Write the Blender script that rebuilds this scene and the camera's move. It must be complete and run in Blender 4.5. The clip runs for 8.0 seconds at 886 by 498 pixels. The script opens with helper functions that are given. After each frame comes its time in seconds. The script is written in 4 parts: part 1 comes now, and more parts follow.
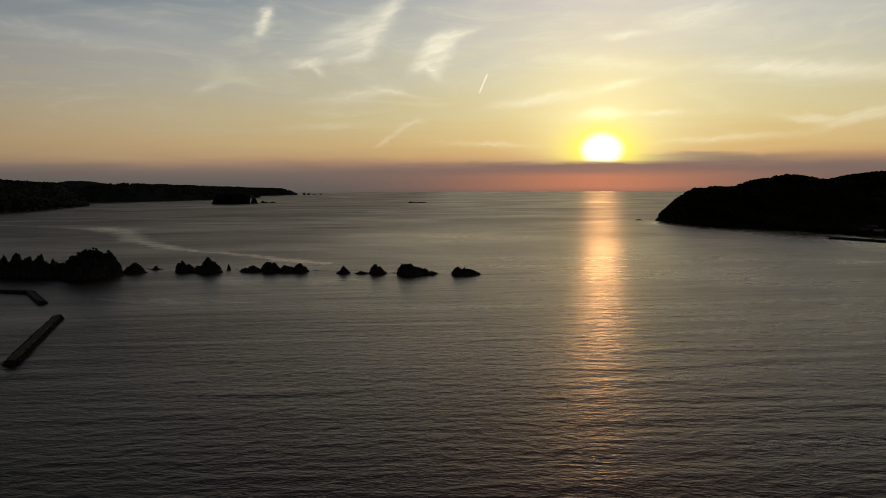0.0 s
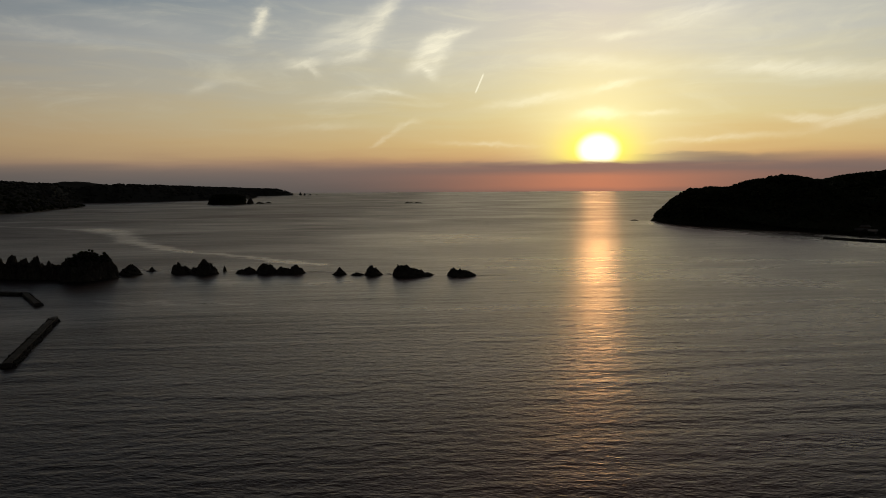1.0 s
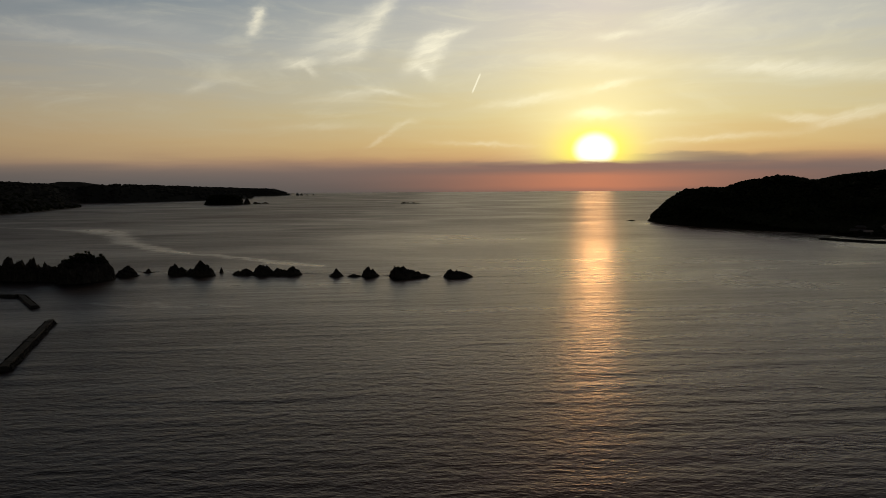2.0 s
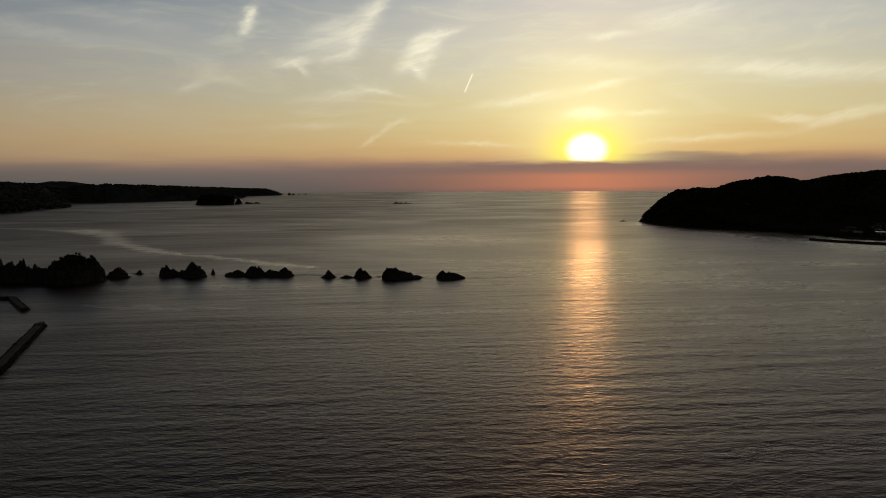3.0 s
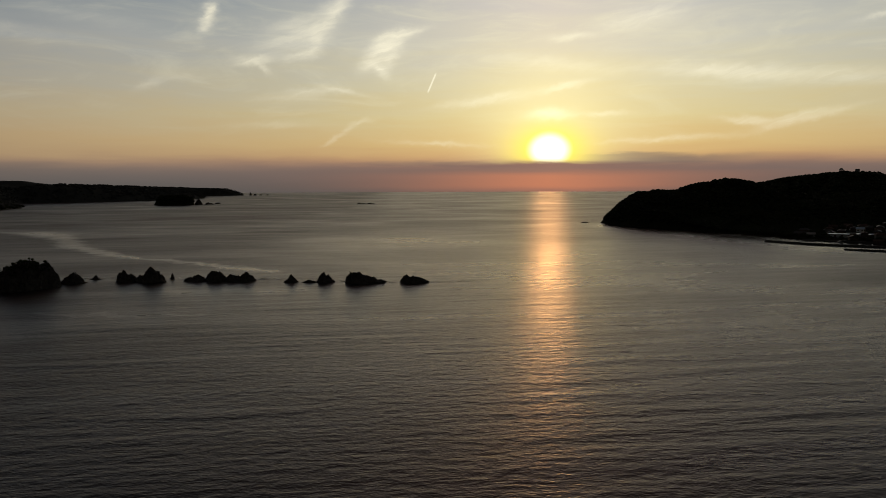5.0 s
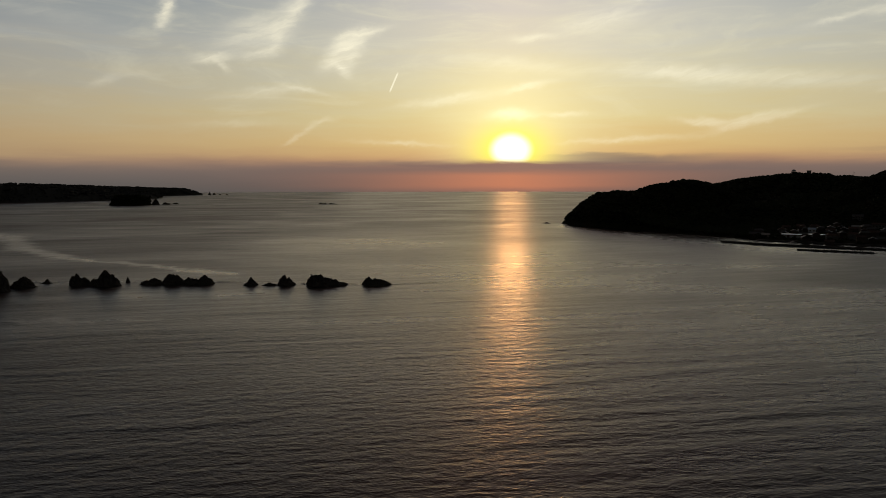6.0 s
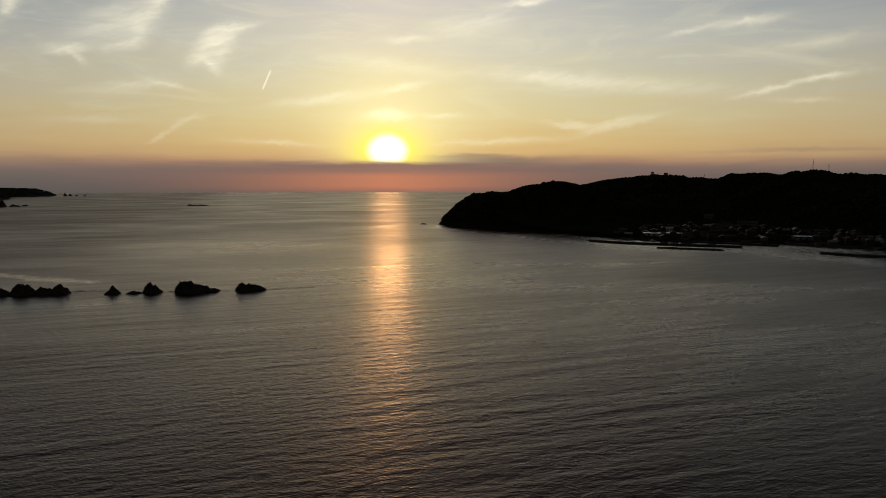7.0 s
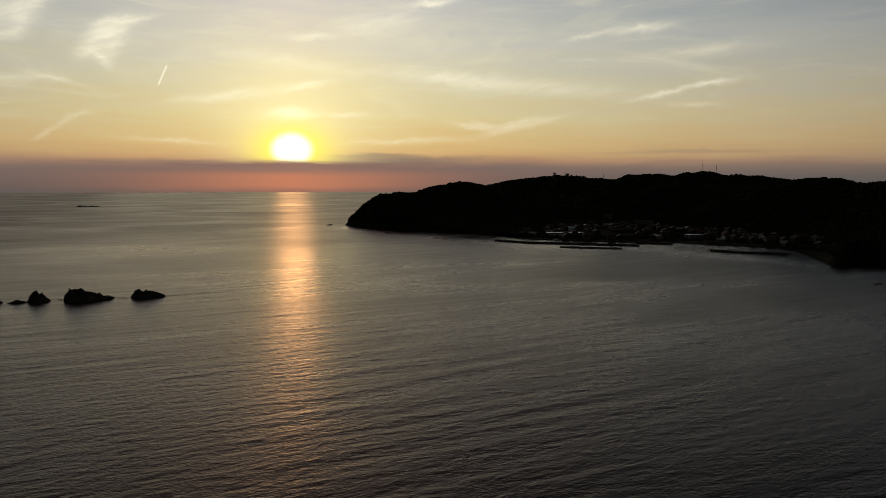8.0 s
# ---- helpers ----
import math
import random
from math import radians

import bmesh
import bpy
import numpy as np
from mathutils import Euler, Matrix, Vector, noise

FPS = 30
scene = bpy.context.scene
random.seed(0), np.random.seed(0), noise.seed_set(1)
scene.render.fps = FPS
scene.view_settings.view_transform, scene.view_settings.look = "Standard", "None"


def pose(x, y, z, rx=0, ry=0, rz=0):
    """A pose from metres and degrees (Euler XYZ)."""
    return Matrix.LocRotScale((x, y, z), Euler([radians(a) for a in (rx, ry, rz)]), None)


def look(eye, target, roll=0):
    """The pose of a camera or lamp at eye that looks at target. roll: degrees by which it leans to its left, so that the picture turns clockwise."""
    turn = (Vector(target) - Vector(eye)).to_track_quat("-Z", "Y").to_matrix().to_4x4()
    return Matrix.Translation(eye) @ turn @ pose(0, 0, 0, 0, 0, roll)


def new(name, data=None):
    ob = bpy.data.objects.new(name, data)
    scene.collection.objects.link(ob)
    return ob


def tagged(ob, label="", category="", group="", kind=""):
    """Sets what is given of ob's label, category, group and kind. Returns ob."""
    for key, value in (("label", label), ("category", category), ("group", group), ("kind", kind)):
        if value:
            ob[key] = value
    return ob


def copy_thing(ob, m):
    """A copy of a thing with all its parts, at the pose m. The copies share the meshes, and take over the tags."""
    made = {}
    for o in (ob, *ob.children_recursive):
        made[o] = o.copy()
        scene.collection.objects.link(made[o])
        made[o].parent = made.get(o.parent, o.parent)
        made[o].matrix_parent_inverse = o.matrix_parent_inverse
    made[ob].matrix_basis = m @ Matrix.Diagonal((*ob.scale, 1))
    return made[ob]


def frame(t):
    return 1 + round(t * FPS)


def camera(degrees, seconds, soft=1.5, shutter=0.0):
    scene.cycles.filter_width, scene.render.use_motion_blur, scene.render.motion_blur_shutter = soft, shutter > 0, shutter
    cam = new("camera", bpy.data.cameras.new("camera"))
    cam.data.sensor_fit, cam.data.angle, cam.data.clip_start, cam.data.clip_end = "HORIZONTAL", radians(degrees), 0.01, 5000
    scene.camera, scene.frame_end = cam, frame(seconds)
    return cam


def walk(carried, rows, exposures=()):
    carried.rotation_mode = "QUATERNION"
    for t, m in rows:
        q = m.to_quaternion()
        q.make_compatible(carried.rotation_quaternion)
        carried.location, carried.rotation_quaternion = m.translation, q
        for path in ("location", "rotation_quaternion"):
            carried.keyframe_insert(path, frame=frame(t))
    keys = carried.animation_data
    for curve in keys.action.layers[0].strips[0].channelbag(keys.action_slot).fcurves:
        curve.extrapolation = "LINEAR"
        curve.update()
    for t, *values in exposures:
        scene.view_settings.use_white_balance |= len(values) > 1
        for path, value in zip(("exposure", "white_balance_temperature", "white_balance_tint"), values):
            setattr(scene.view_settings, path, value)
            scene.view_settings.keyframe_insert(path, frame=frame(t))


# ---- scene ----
# ---------------------------------------------------------------- camera
cam = camera(63.3, 8.0, soft=0.85)
# seconds, x, y, z, yaw, pitch, roll
ROWS = [
    (0.0, 0.0, 0.0, 60.0, 0.0, -5.245, -0.30),
    (0.5, 0.2, -0.7, 60.4, -0.131, -5.24, -0.35),
    (1.0, 0.4, -1.2, 60.9, -0.289, -5.244, -0.37),
    (1.5, 0.6, -1.5, 61.4, -0.428, -5.247, -0.40),
    (1.7, 0.6, -1.6, 61.7, -0.48, -5.252, -0.40),
    (2.8, 0.6, -1.8, 62.8, -0.90, -5.279, -0.345),
    (3.0, 0.6, -1.8, 63.1, -1.144, -5.284, -0.335),
    (3.5, 0.6, -1.8, 63.8, -1.975, -5.302, -0.325),
    (4.0, 0.5, -1.8, 64.4, -2.785, -5.308, -0.294),
    (4.5, 0.5, -1.7, 65.1, -3.543, -5.306, -0.253),
    (4.7, 0.5, -1.5, 65.4, -3.83, -5.31, -0.231),
    (5.8, 0.6, 0.1, 66.9, -5.64, -5.345, -0.115),
    (6.0, 0.7, 0.4, 67.2, -7.055, -5.345, -0.093),
    (6.2, 0.7, 0.7, 67.4, -9.0, -5.34, -0.066),
    (6.5, 0.9, 1.1, 67.8, -12.126, -5.325, -0.025),
    (7.0, 1.1, 1.8, 68.4, -16.797, -5.315, 0.029),
    (7.5, 1.1, 2.6, 69.1, -20.668, -5.33, 0.064),
    (8.0, 1.0, 3.3, 69.7, -24.22, -5.328, 0.098),
]


def heading(x, y, z, yaw, pitch, roll):
    a, p = radians(yaw), radians(pitch)
    way = Vector((-math.sin(a) * math.cos(p), math.cos(a) * math.cos(p), math.sin(p)))
    return look((x, y, z), Vector((x, y, z)) + way * 100, roll)


walk(cam, [(t, heading(*r)) for t, *r in ROWS])

# ---------------------------------------------------------------- light
SUN_AZ, SUN_EL = 12.42, 2.5   # degrees, azimuth clockwise from +y


def lin(r, g, b):
    """Display colour 0..255 to linear."""
    f = lambda c: (c / 255 / 12.92) if c / 255 <= 0.04045 else ((c / 255 + 0.055) / 1.055) ** 2.4
    return (f(r), f(g), f(b), 1.0)


class Nodes:
    """Shortcuts for a node tree."""

    def __init__(self, tree):
        self.tree, self.n, self.l = tree, tree.nodes, tree.links
        self.n.clear()

    def put(self, socket, value):
        if isinstance(value, bpy.types.NodeSocket):
            self.l.new(value, socket)
        elif value is not None:
            socket.default_value = value

    def add(self, kind, *values, **props):
        node = self.n.new(kind)
        for k, v in props.items():
            setattr(node, k, v)
        for s, v in zip(node.inputs, values):
            self.put(s, v)
        return node

    def m(self, op, a, b=None, c=None, clamp=False):
        node = self.add("ShaderNodeMath", a, b, c, operation=op, use_clamp=clamp)
        return node.outputs[0]

    def v(self, op, a, b=None, out=0):
        return self.add("ShaderNodeVectorMath", a, b, operation=op).outputs[out]

    def ramp(self, fac, stops, interp="LINEAR"):
        node = self.add("ShaderNodeValToRGB", fac)
        cr = node.color_ramp
        cr.interpolation = interp
        while len(cr.elements) < len(stops):
            cr.elements.new(0.5)
        for e, (p, c) in zip(cr.elements, stops):
            e.position, e.color = p, c
        return node.outputs[0]

    def mix(self, fac, a, b, blend="MIX"):
        node = self.n.new("ShaderNodeMix")
        node.data_type, node.blend_type = "RGBA", blend
        self.put(node.inputs[0], fac), self.put(node.inputs[6], a), self.put(node.inputs[7], b)
        return node.outputs[2]

    def smooth(self, x, lo, hi):
        node = self.n.new("ShaderNodeMapRange")
        node.interpolation_type = "SMOOTHSTEP"
        self.put(node.inputs[0], x)
        node.inputs[1].default_value, node.inputs[2].default_value = lo, hi
        return node.outputs[0]

    def xyz(self, x=0.0, y=0.0, z=0.0):
        return self.add("ShaderNodeCombineXYZ", x, y, z).outputs[0]

    def noise(self, vec, scale=1.0, detail=3.0, rough=0.5, distort=0.0, out=0):
        node = self.n.new("ShaderNodeTexNoise")
        self.put(node.inputs["Vector"], vec)
        node.inputs["Scale"].default_value, node.inputs["Detail"].default_value = scale, detail
        node.inputs["Roughness"].default_value, node.inputs["Distortion"].default_value = rough, distort
        return node.outputs[out]


def build_world():
    world = bpy.data.worlds.new("evening_sky")
    scene.world = world
    world.use_nodes = True
    g = Nodes(world.node_tree)
    way = g.v("NORMALIZE", g.add("ShaderNodeTexCoord").outputs["Generated"])
    sep = g.add("ShaderNodeSeparateXYZ", way)
    X, Y, Z = sep.outputs
    el = g.m("MULTIPLY", g.m("ARCSINE", Z), 57.29578)
    az = g.m("MULTIPLY", g.m("ARCTAN2", X, Y), 57.29578)
    off = g.m("SUBTRACT", az, SUN_AZ)
    side = g.m("GREATER_THAN", off, 0.0)
    away = g.m("ABSOLUTE", off)
    width = g.m("MULTIPLY_ADD", side, 7.0, 21.0)
    # the glow narrows with height
    width = g.m("MULTIPLY", width, g.m("MULTIPLY_ADD", g.smooth(el, 12.0, 28.0), -0.58, 1.0))
    near = g.m("EXPONENT", g.m("MULTIPLY", g.m("POWER", g.m("DIVIDE", away, width), 1.3), -1.0))
    # streaky cloud edge: shifts the height of the colours a little
    flat = g.xyz(g.m("MULTIPLY", az, 0.06), g.m("MULTIPLY", el, 0.55), 0.0)
    streak = g.noise(flat, 1.6, 5.0, 0.55, 0.4)
    el2 = g.m("ADD", el, g.m("MULTIPLY", g.m("SUBTRACT", streak, 0.5), g.m("MULTIPLY_ADD", g.smooth(el, 0.0, 9.0), 3.4, 0.55)))
    fac = g.m("DIVIDE", g.m("ADD", el2, 2.0), 62.0, clamp=True)

    def stops(rows):
        return [((e + 2) / 62, lin(*c)) for e, c in rows]

    far_sky = g.ramp(fac, stops([(-2, (86, 83, 84)), (-0.5, (90, 86, 86)), (0.3, (100, 94, 90)), (0.9, (120, 107, 97)), (1.5, (148, 126, 106)),
                                 (2.2, (168, 143, 112)), (3.2, (174, 150, 117)), (5, (170, 155, 130)), (7.5, (158, 153, 143)), (10.5, (141, 145, 148)),
                                 (14.5, (92, 112, 126)), (18, (50, 58, 70)), (23, (27, 31, 40)), (30, (20, 22, 28)), (58, (17, 19, 25))]))
    sun_sky = g.ramp(fac, stops([(-2, (120, 92, 86)), (-0.6, (124, 93, 86)), (-0.1, (132, 97, 88)), (0.5, (136, 100, 90)), (0.9, (144, 105, 92)),
                                 (1.2, (158, 115, 97)), (1.6, (198, 147, 106)), (2.1, (222, 178, 116)), (2.9, (233, 199, 128)), (5, (237, 220, 158)), (7.5, (235, 226, 182)),
                                 (10.5, (228, 224, 201)), (14.5, (214, 213, 207)), (18, (190, 170, 164)), (23, (118, 96, 92)), (30, (66, 53, 54)), (44, (36, 30, 34)), (58, (26, 23, 29))]))
    veil = g.mix(near, far_sky, sun_sky)
    # the grey bank on the horizon warms only near the sun
    warm = g.m("EXPONENT", g.m("MULTIPLY", g.m("POWER", g.m("DIVIDE", away, 9.0), 1.3), -1.0))
    low = g.mix(g.smooth(el2, -0.8, 1.6), g.mix(warm, lin(92, 88, 85), lin(138, 105, 94)), g.mix(warm, lin(112, 104, 99), lin(140, 115, 103)))
    sharp = g.m("EXPONENT", g.m("MULTIPLY", g.m("POWER", g.m("DIVIDE", away, 10.0), 2.0), -1.0))
    rise = g.m("ADD", g.m("MULTIPLY", sharp, g.smooth(el2, 1.05, 1.8)), g.m("MULTIPLY", g.m("SUBTRACT", 1.0, sharp), g.smooth(el2, -0.3, 2.0)))
    veil = g.mix(g.m("SUBTRACT", 1.0, rise), veil, low)
    # the red strip of clear sky below the bank, under the sun
    under = g.m("EXPONENT", g.m("MULTIPLY", g.m("POWER", g.m("DIVIDE", away, 10.0), 1.4), -1.0))
    strip = g.m("MULTIPLY", g.smooth(el2, -0.9, -0.2), g.m("SUBTRACT", 1.0, g.smooth(el2, 0.35, 1.05)))
    veil = g.mix(g.m("MULTIPLY", under, g.m("MULTIPLY_ADD", strip, 0.52, 0.12)), veil, lin(224, 138, 96))
    # the clear air above the veil
    air = g.n.new("ShaderNodeTexSky")
    air.sky_type, air.sun_disc = "NISHITA", False
    air.sun_elevation, air.sun_rotation = radians(SUN_EL), radians(SUN_AZ)
    clear = g.mix(1.0, air.outputs[0], (0.05, 0.05, 0.05, 1), "MULTIPLY")
    sky = g.mix(g.m("MULTIPLY", g.smooth(el, 8.0, 45.0), 0.2), veil, clear)
    # thin cirrus grain over the whole sky
    grain = g.noise(g.xyz(g.m("MULTIPLY", az, 0.05), g.m("MULTIPLY", el, 0.22), 3.0), 2.2, 6.0, 0.6, 1.2)
    thin = g.m("MULTIPLY", g.smooth(grain, 0.45, 0.8), g.smooth(el, 2.0, 8.0))
    sky = g.mix(g.m("MULTIPLY", thin, 0.34), sky, g.mix(near, lin(200, 196, 176), lin(254, 246, 206)))
    # long thin bars of grey cloud just over the bank, drawn out beside the sun
    ragged = g.noise(g.xyz(g.m("MULTIPLY", az, 0.16), g.m("MULTIPLY", el, 1.2), 5.0), 1.3, 4.0, 0.6, 0.4)
    for a, e, long, wide, power in ((20.5, 1.62, 7.5, 0.40, 0.85), (18.0, 2.02, 4.0, 0.16, 0.6), (4.0, 1.45, 8.0, 0.22, 0.5), (30.0, 1.15, 9.0, 0.3, 0.35), (43.0, 2.3, 6.0, 0.16, 0.25)):
        u, w = g.m("DIVIDE", g.m("SUBTRACT", az, a), long), g.m("DIVIDE", g.m("ADD", g.m("SUBTRACT", el, e), g.m("MULTIPLY", g.m("SUBTRACT", ragged, 0.5), 0.7)), wide)
        bar = g.m("EXPONENT", g.m("MULTIPLY", g.m("ADD", g.m("MULTIPLY", u, u), g.m("POWER", g.m("ABSOLUTE", w), 3.0)), -1.0))
        sky = g.mix(g.m("MULTIPLY", bar, power), sky, g.mix(warm, lin(112, 102, 98), lin(138, 106, 96)))
    # single wisps: azimuth, elevation, half length, half width, lean, strength
    fuzz = g.noise(g.xyz(g.m("MULTIPLY", az, 0.9), g.m("MULTIPLY", el, 1.3), 7.0), 1.0, 4.0, 0.55, 0.2, out=1)
    fz = g.add("ShaderNodeSeparateXYZ", fuzz)
    waz = g.m("ADD", az, g.m("MULTIPLY", g.m("SUBTRACT", fz.outputs[0], 0.5), 0.9))
    wel = g.m("ADD", el, g.m("MULTIPLY", g.m("SUBTRACT", fz.outputs[1], 0.5), 0.6))
    # silky threads, combed up to the right
    comb = g.xyz(g.m("ADD", g.m("MULTIPLY", waz, 0.20), g.m("MULTIPLY", wel, 0.10)), g.m("ADD", g.m("MULTIPLY", waz, -0.42), g.m("MULTIPLY", wel, 1.5)), 11.0)
    fine = g.noise(comb, 1.1, 5.0, 0.58, 0.5)
    comma = [(-13.40, 12.55, 0.55, 0.36, 60, 0.95), (-13.62, 11.95, 0.60, 0.48, 78, 0.85), (-13.95, 11.35, 0.45, 0.34, 40, 0.6)]
    feather = [(-6.4, 10.9, 2.1, 0.95, 24, 0.40), (-4.5, 12.4, 1.6, 0.52, 44, 0.68), (-5.9, 11.65, 1.4, 0.38, 14, 0.45), (-5.7, 10.5, 1.0, 0.55, 55, 0.5), (-6.7, 9.65, 1.4, 0.36, 16, 0.62),
               (-10.4, 9.2, 1.5, 0.36, 8, 0.55), (-7.4, 11.9, 2.2, 0.6, 18, 0.26), (-8.6, 10.6, 2.2, 0.7, 20, 0.28), (-9.7, 8.65, 0.8, 0.28, -38, 0.36), (-4.2, 13.4, 1.8, 0.45, 26, 0.35)]
    plume = [(-0.3, 10.2, 1.7, 0.9, 40, 0.42), (1.2, 11.35, 1.5, 0.26, 14, 0.95), (0.1, 10.95, 1.6, 0.42, 20, 0.7), (-0.5, 10.2, 1.3, 0.62, 42, 0.75), (-1.5, 9.6, 1.2, 0.52, 50, 0.6), (-0.85, 8.75, 0.9, 0.36, -38, 0.65), (0.15, 9.75, 1.4, 0.55, 58, 0.5)]
    western = [(-17.9, 7.16, 1.0, 0.32, 28, 0.19), (-16.2, 7.7, 1.6, 0.32, 6, 0.11), (-4.0, 7.15, 1.9, 0.22, -12, 0.31), (-6.2, 7.0, 2.2, 0.3, 4, 0.25), (-7.8, 6.5, 2.4, 0.34, 4, 0.19), (-2.3, 4.72, 0.9, 0.22, 10, 0.25), (-3.3, 4.15, 1.1, 0.2, 32, 0.22),
               (-4.6, 3.3, 0.8, 0.16, 30, 0.22), (-27.0, 10.2, 4.2, 0.55, -4, 0.15), (-9.0, 4.45, 2.9, 0.3, 1, 0.14), (-22.0, 11.6, 5.0, 0.5, -6, 0.12)]
    central = [(13.5, 7.35, 1.8, 0.3, 9, 1.0), (9.3, 6.64, 3.1, 0.4, 7, 0.5), (5.85, 6.1, 2.2, 0.3, 6, 0.45), (12.5, 5.2, 1.5, 0.42, 0, 1.0), (16.0, 5.15, 2.0, 0.2, 2, 0.6), (13.8, 10.95, 1.9, 0.3, 2, 0.45), (19.3, 12.05, 3.0, 0.85, 10, 0.4),
               (29.7, 4.5, 1.9, 0.26, 12, 0.42), (27.0, 4.46, 1.6, 0.24, -6, 0.32), (24.8, 8.0, 5.5, 0.6, -8, 0.38), (12.8, 9.0, 5.6, 0.6, -7, 0.35), (20.5, 3.2, 5.0, 0.22, 2, 0.3), (4.0, 3.0, 4.0, 0.2, -2, 0.25)]
    eastern = [(23.5, 13.6, 1.6, 0.3, 6, 0.9), (39.0, 11.4, 2.3, 0.34, 4, 0.65), (35.3, 11.0, 1.9, 0.2, 10, 0.35), (44.3, 7.3, 1.7, 0.2, 6, 0.55), (41.0, 6.65, 2.2, 0.2, 11, 0.5), (42.9, 5.8, 2.0, 0.22, -3, 0.25), (30.6, 4.45, 3.0, 0.26, 13, 0.4),
               (26.5, 4.3, 1.7, 0.24, -11, 0.3), (31.0, 7.4, 8.0, 0.6, -5, 0.3), (44.0, 9.6, 4.5, 0.45, 2, 0.25)]
    total = None
    for a, e, long, wide, lean, power in comma + feather + plume + western + central + eastern:
        c, s = math.cos(radians(lean)), math.sin(radians(lean))
        da, de = g.m("SUBTRACT", waz, a), g.m("SUBTRACT", wel, e)
        u = g.m("ADD", g.m("MULTIPLY", da, c / long), g.m("MULTIPLY", de, s / long))
        w = g.m("ADD", g.m("MULTIPLY", da, -s / wide), g.m("MULTIPLY", de, c / wide))
        r = g.m("ADD", g.m("MULTIPLY", u, u), g.m("MULTIPLY", w, w))
        one = g.m("MULTIPLY", g.m("EXPONENT", g.m("MULTIPLY", r, -1.2)), power)
        total = one if total is None else g.m("SUBTRACT", g.m("ADD", total, one), g.m("MULTIPLY", total, one))
    total = g.m("MULTIPLY", total, g.m("MULTIPLY_ADD", g.smooth(fine, 0.2, 0.8), 0.75, 0.4), clamp=True)
    # the straight vapour trail
    da, de = g.m("SUBTRACT", az, 3.23), g.m("SUBTRACT", el, 7.7)
    c, s = math.cos(radians(66)), math.sin(radians(66))
    u = g.m("ABSOLUTE", g.m("ADD", g.m("MULTIPLY", da, c), g.m("MULTIPLY", de, s)))
    w = g.m("ABSOLUTE", g.m("ADD", g.m("MULTIPLY", da, -s), g.m("MULTIPLY", de, c)))
    trail = g.m("MULTIPLY", g.m("SUBTRACT", 1.0, g.smooth(u, 0.6, 0.9)), g.m("SUBTRACT", 1.0, g.smooth(w, 0.02, 0.10)))
    total = g.m("MAXIMUM", total, g.m("MULTIPLY", trail, 0.7))
    sky = g.mix(total, sky, g.mix(near, lin(236, 229, 206), (1.16, 1.08, 0.80, 1)))
    # the sun's glare, cut off below by the bank of cloud on the horizon
    sa, se = radians(SUN_AZ), radians(SUN_EL)
    to_sun = Vector((math.sin(sa) * math.cos(se), math.cos(sa) * math.cos(se), math.sin(se)))
    ang = g.m("MULTIPLY", g.m("ARCCOSINE", g.m("MINIMUM", g.v("DOT_PRODUCT", way, to_sun, out=1), 1.0)), 57.29578)
    high = g.m("MULTIPLY", g.m("SUBTRACT", el, SUN_EL), 1.5)
    oval = g.m("SQRT", g.m("ADD", g.m("MULTIPLY", off, off), g.m("MULTIPLY", high, high)))
    bank = g.smooth(g.m("ADD", el, g.m("MULTIPLY", g.m("SUBTRACT", streak, 0.5), 1.2)), 1.2, 1.75)
    wide_glow = g.m("MULTIPLY", g.m("EXPONENT", g.m("MULTIPLY", g.m("POWER", g.m("DIVIDE", ang, 5.5), 1.4), -1.0)), 0.42)
    tall = g.m("DIVIDE", g.m("SUBTRACT", el, 5.2), 3.6)
    slim = g.m("DIVIDE", off, 4.6)
    pillar = g.m("MULTIPLY", g.m("EXPONENT", g.m("MULTIPLY", g.m("ADD", g.m("MULTIPLY", tall, tall), g.m("MULTIPLY", slim, slim)), -1.0)), 0.55)
    sky = g.mix(g.m("MULTIPLY", pillar, bank), sky, (1.18, 1.0, 0.52, 1))
    halo = g.m("EXPONENT", g.m("MULTIPLY", g.m("POWER", g.m("DIVIDE", oval, 2.9), 2.2), -1.0))
    core = g.m("SUBTRACT", 1.0, g.smooth(g.m("MULTIPLY", g.m("ADD", ang, oval), 0.5), 0.95, 1.95))
    sky = g.mix(g.m("MULTIPLY", wide_glow, bank), sky, (1.0, 0.90, 0.42, 1))
    # a thin place in the veil right above the sun
    u, w = g.m("DIVIDE", off, 1.5), g.m("DIVIDE", g.m("SUBTRACT", wel, 5.2), 0.42)
    thin_spot = g.m("EXPONENT", g.m("MULTIPLY", g.m("ADD", g.m("MULTIPLY", u, u), g.m("MULTIPLY", w, w)), -1.0))
    sky = g.mix(g.m("MULTIPLY", thin_spot, 0.85), sky, (1.15, 1.12, 0.72, 1))
    sky = g.mix(g.m("MULTIPLY", halo, bank), sky, (1.3, 1.08, 0.10, 1))
    sky = g.mix(g.m("MULTIPLY", core, bank), sky, (1.5, 1.4, 1.15, 1))
    # the sky opposite the sunset is dim
    dim = g.m("SUBTRACT", 1.0, g.m("MULTIPLY", g.smooth(away, 28.0, 95.0), 0.75))
    sky = g.mix(1.0, sky, g.xyz(dim, dim, dim), "MULTIPLY")
    g.add("ShaderNodeOutputWorld", g.add("ShaderNodeBackground", sky, 1.0).outputs[0])
    return to_sun


TO_SUN = build_world()
sun = new("sun", bpy.data.lights.new("sun", "SUN"))
sun.data.energy, sun.data.angle, sun.data.color = 0.048, radians(2.4), (1.0, 0.43, 0.13)
sun.matrix_world = look(TO_SUN * 4000, (0, 0, 0))

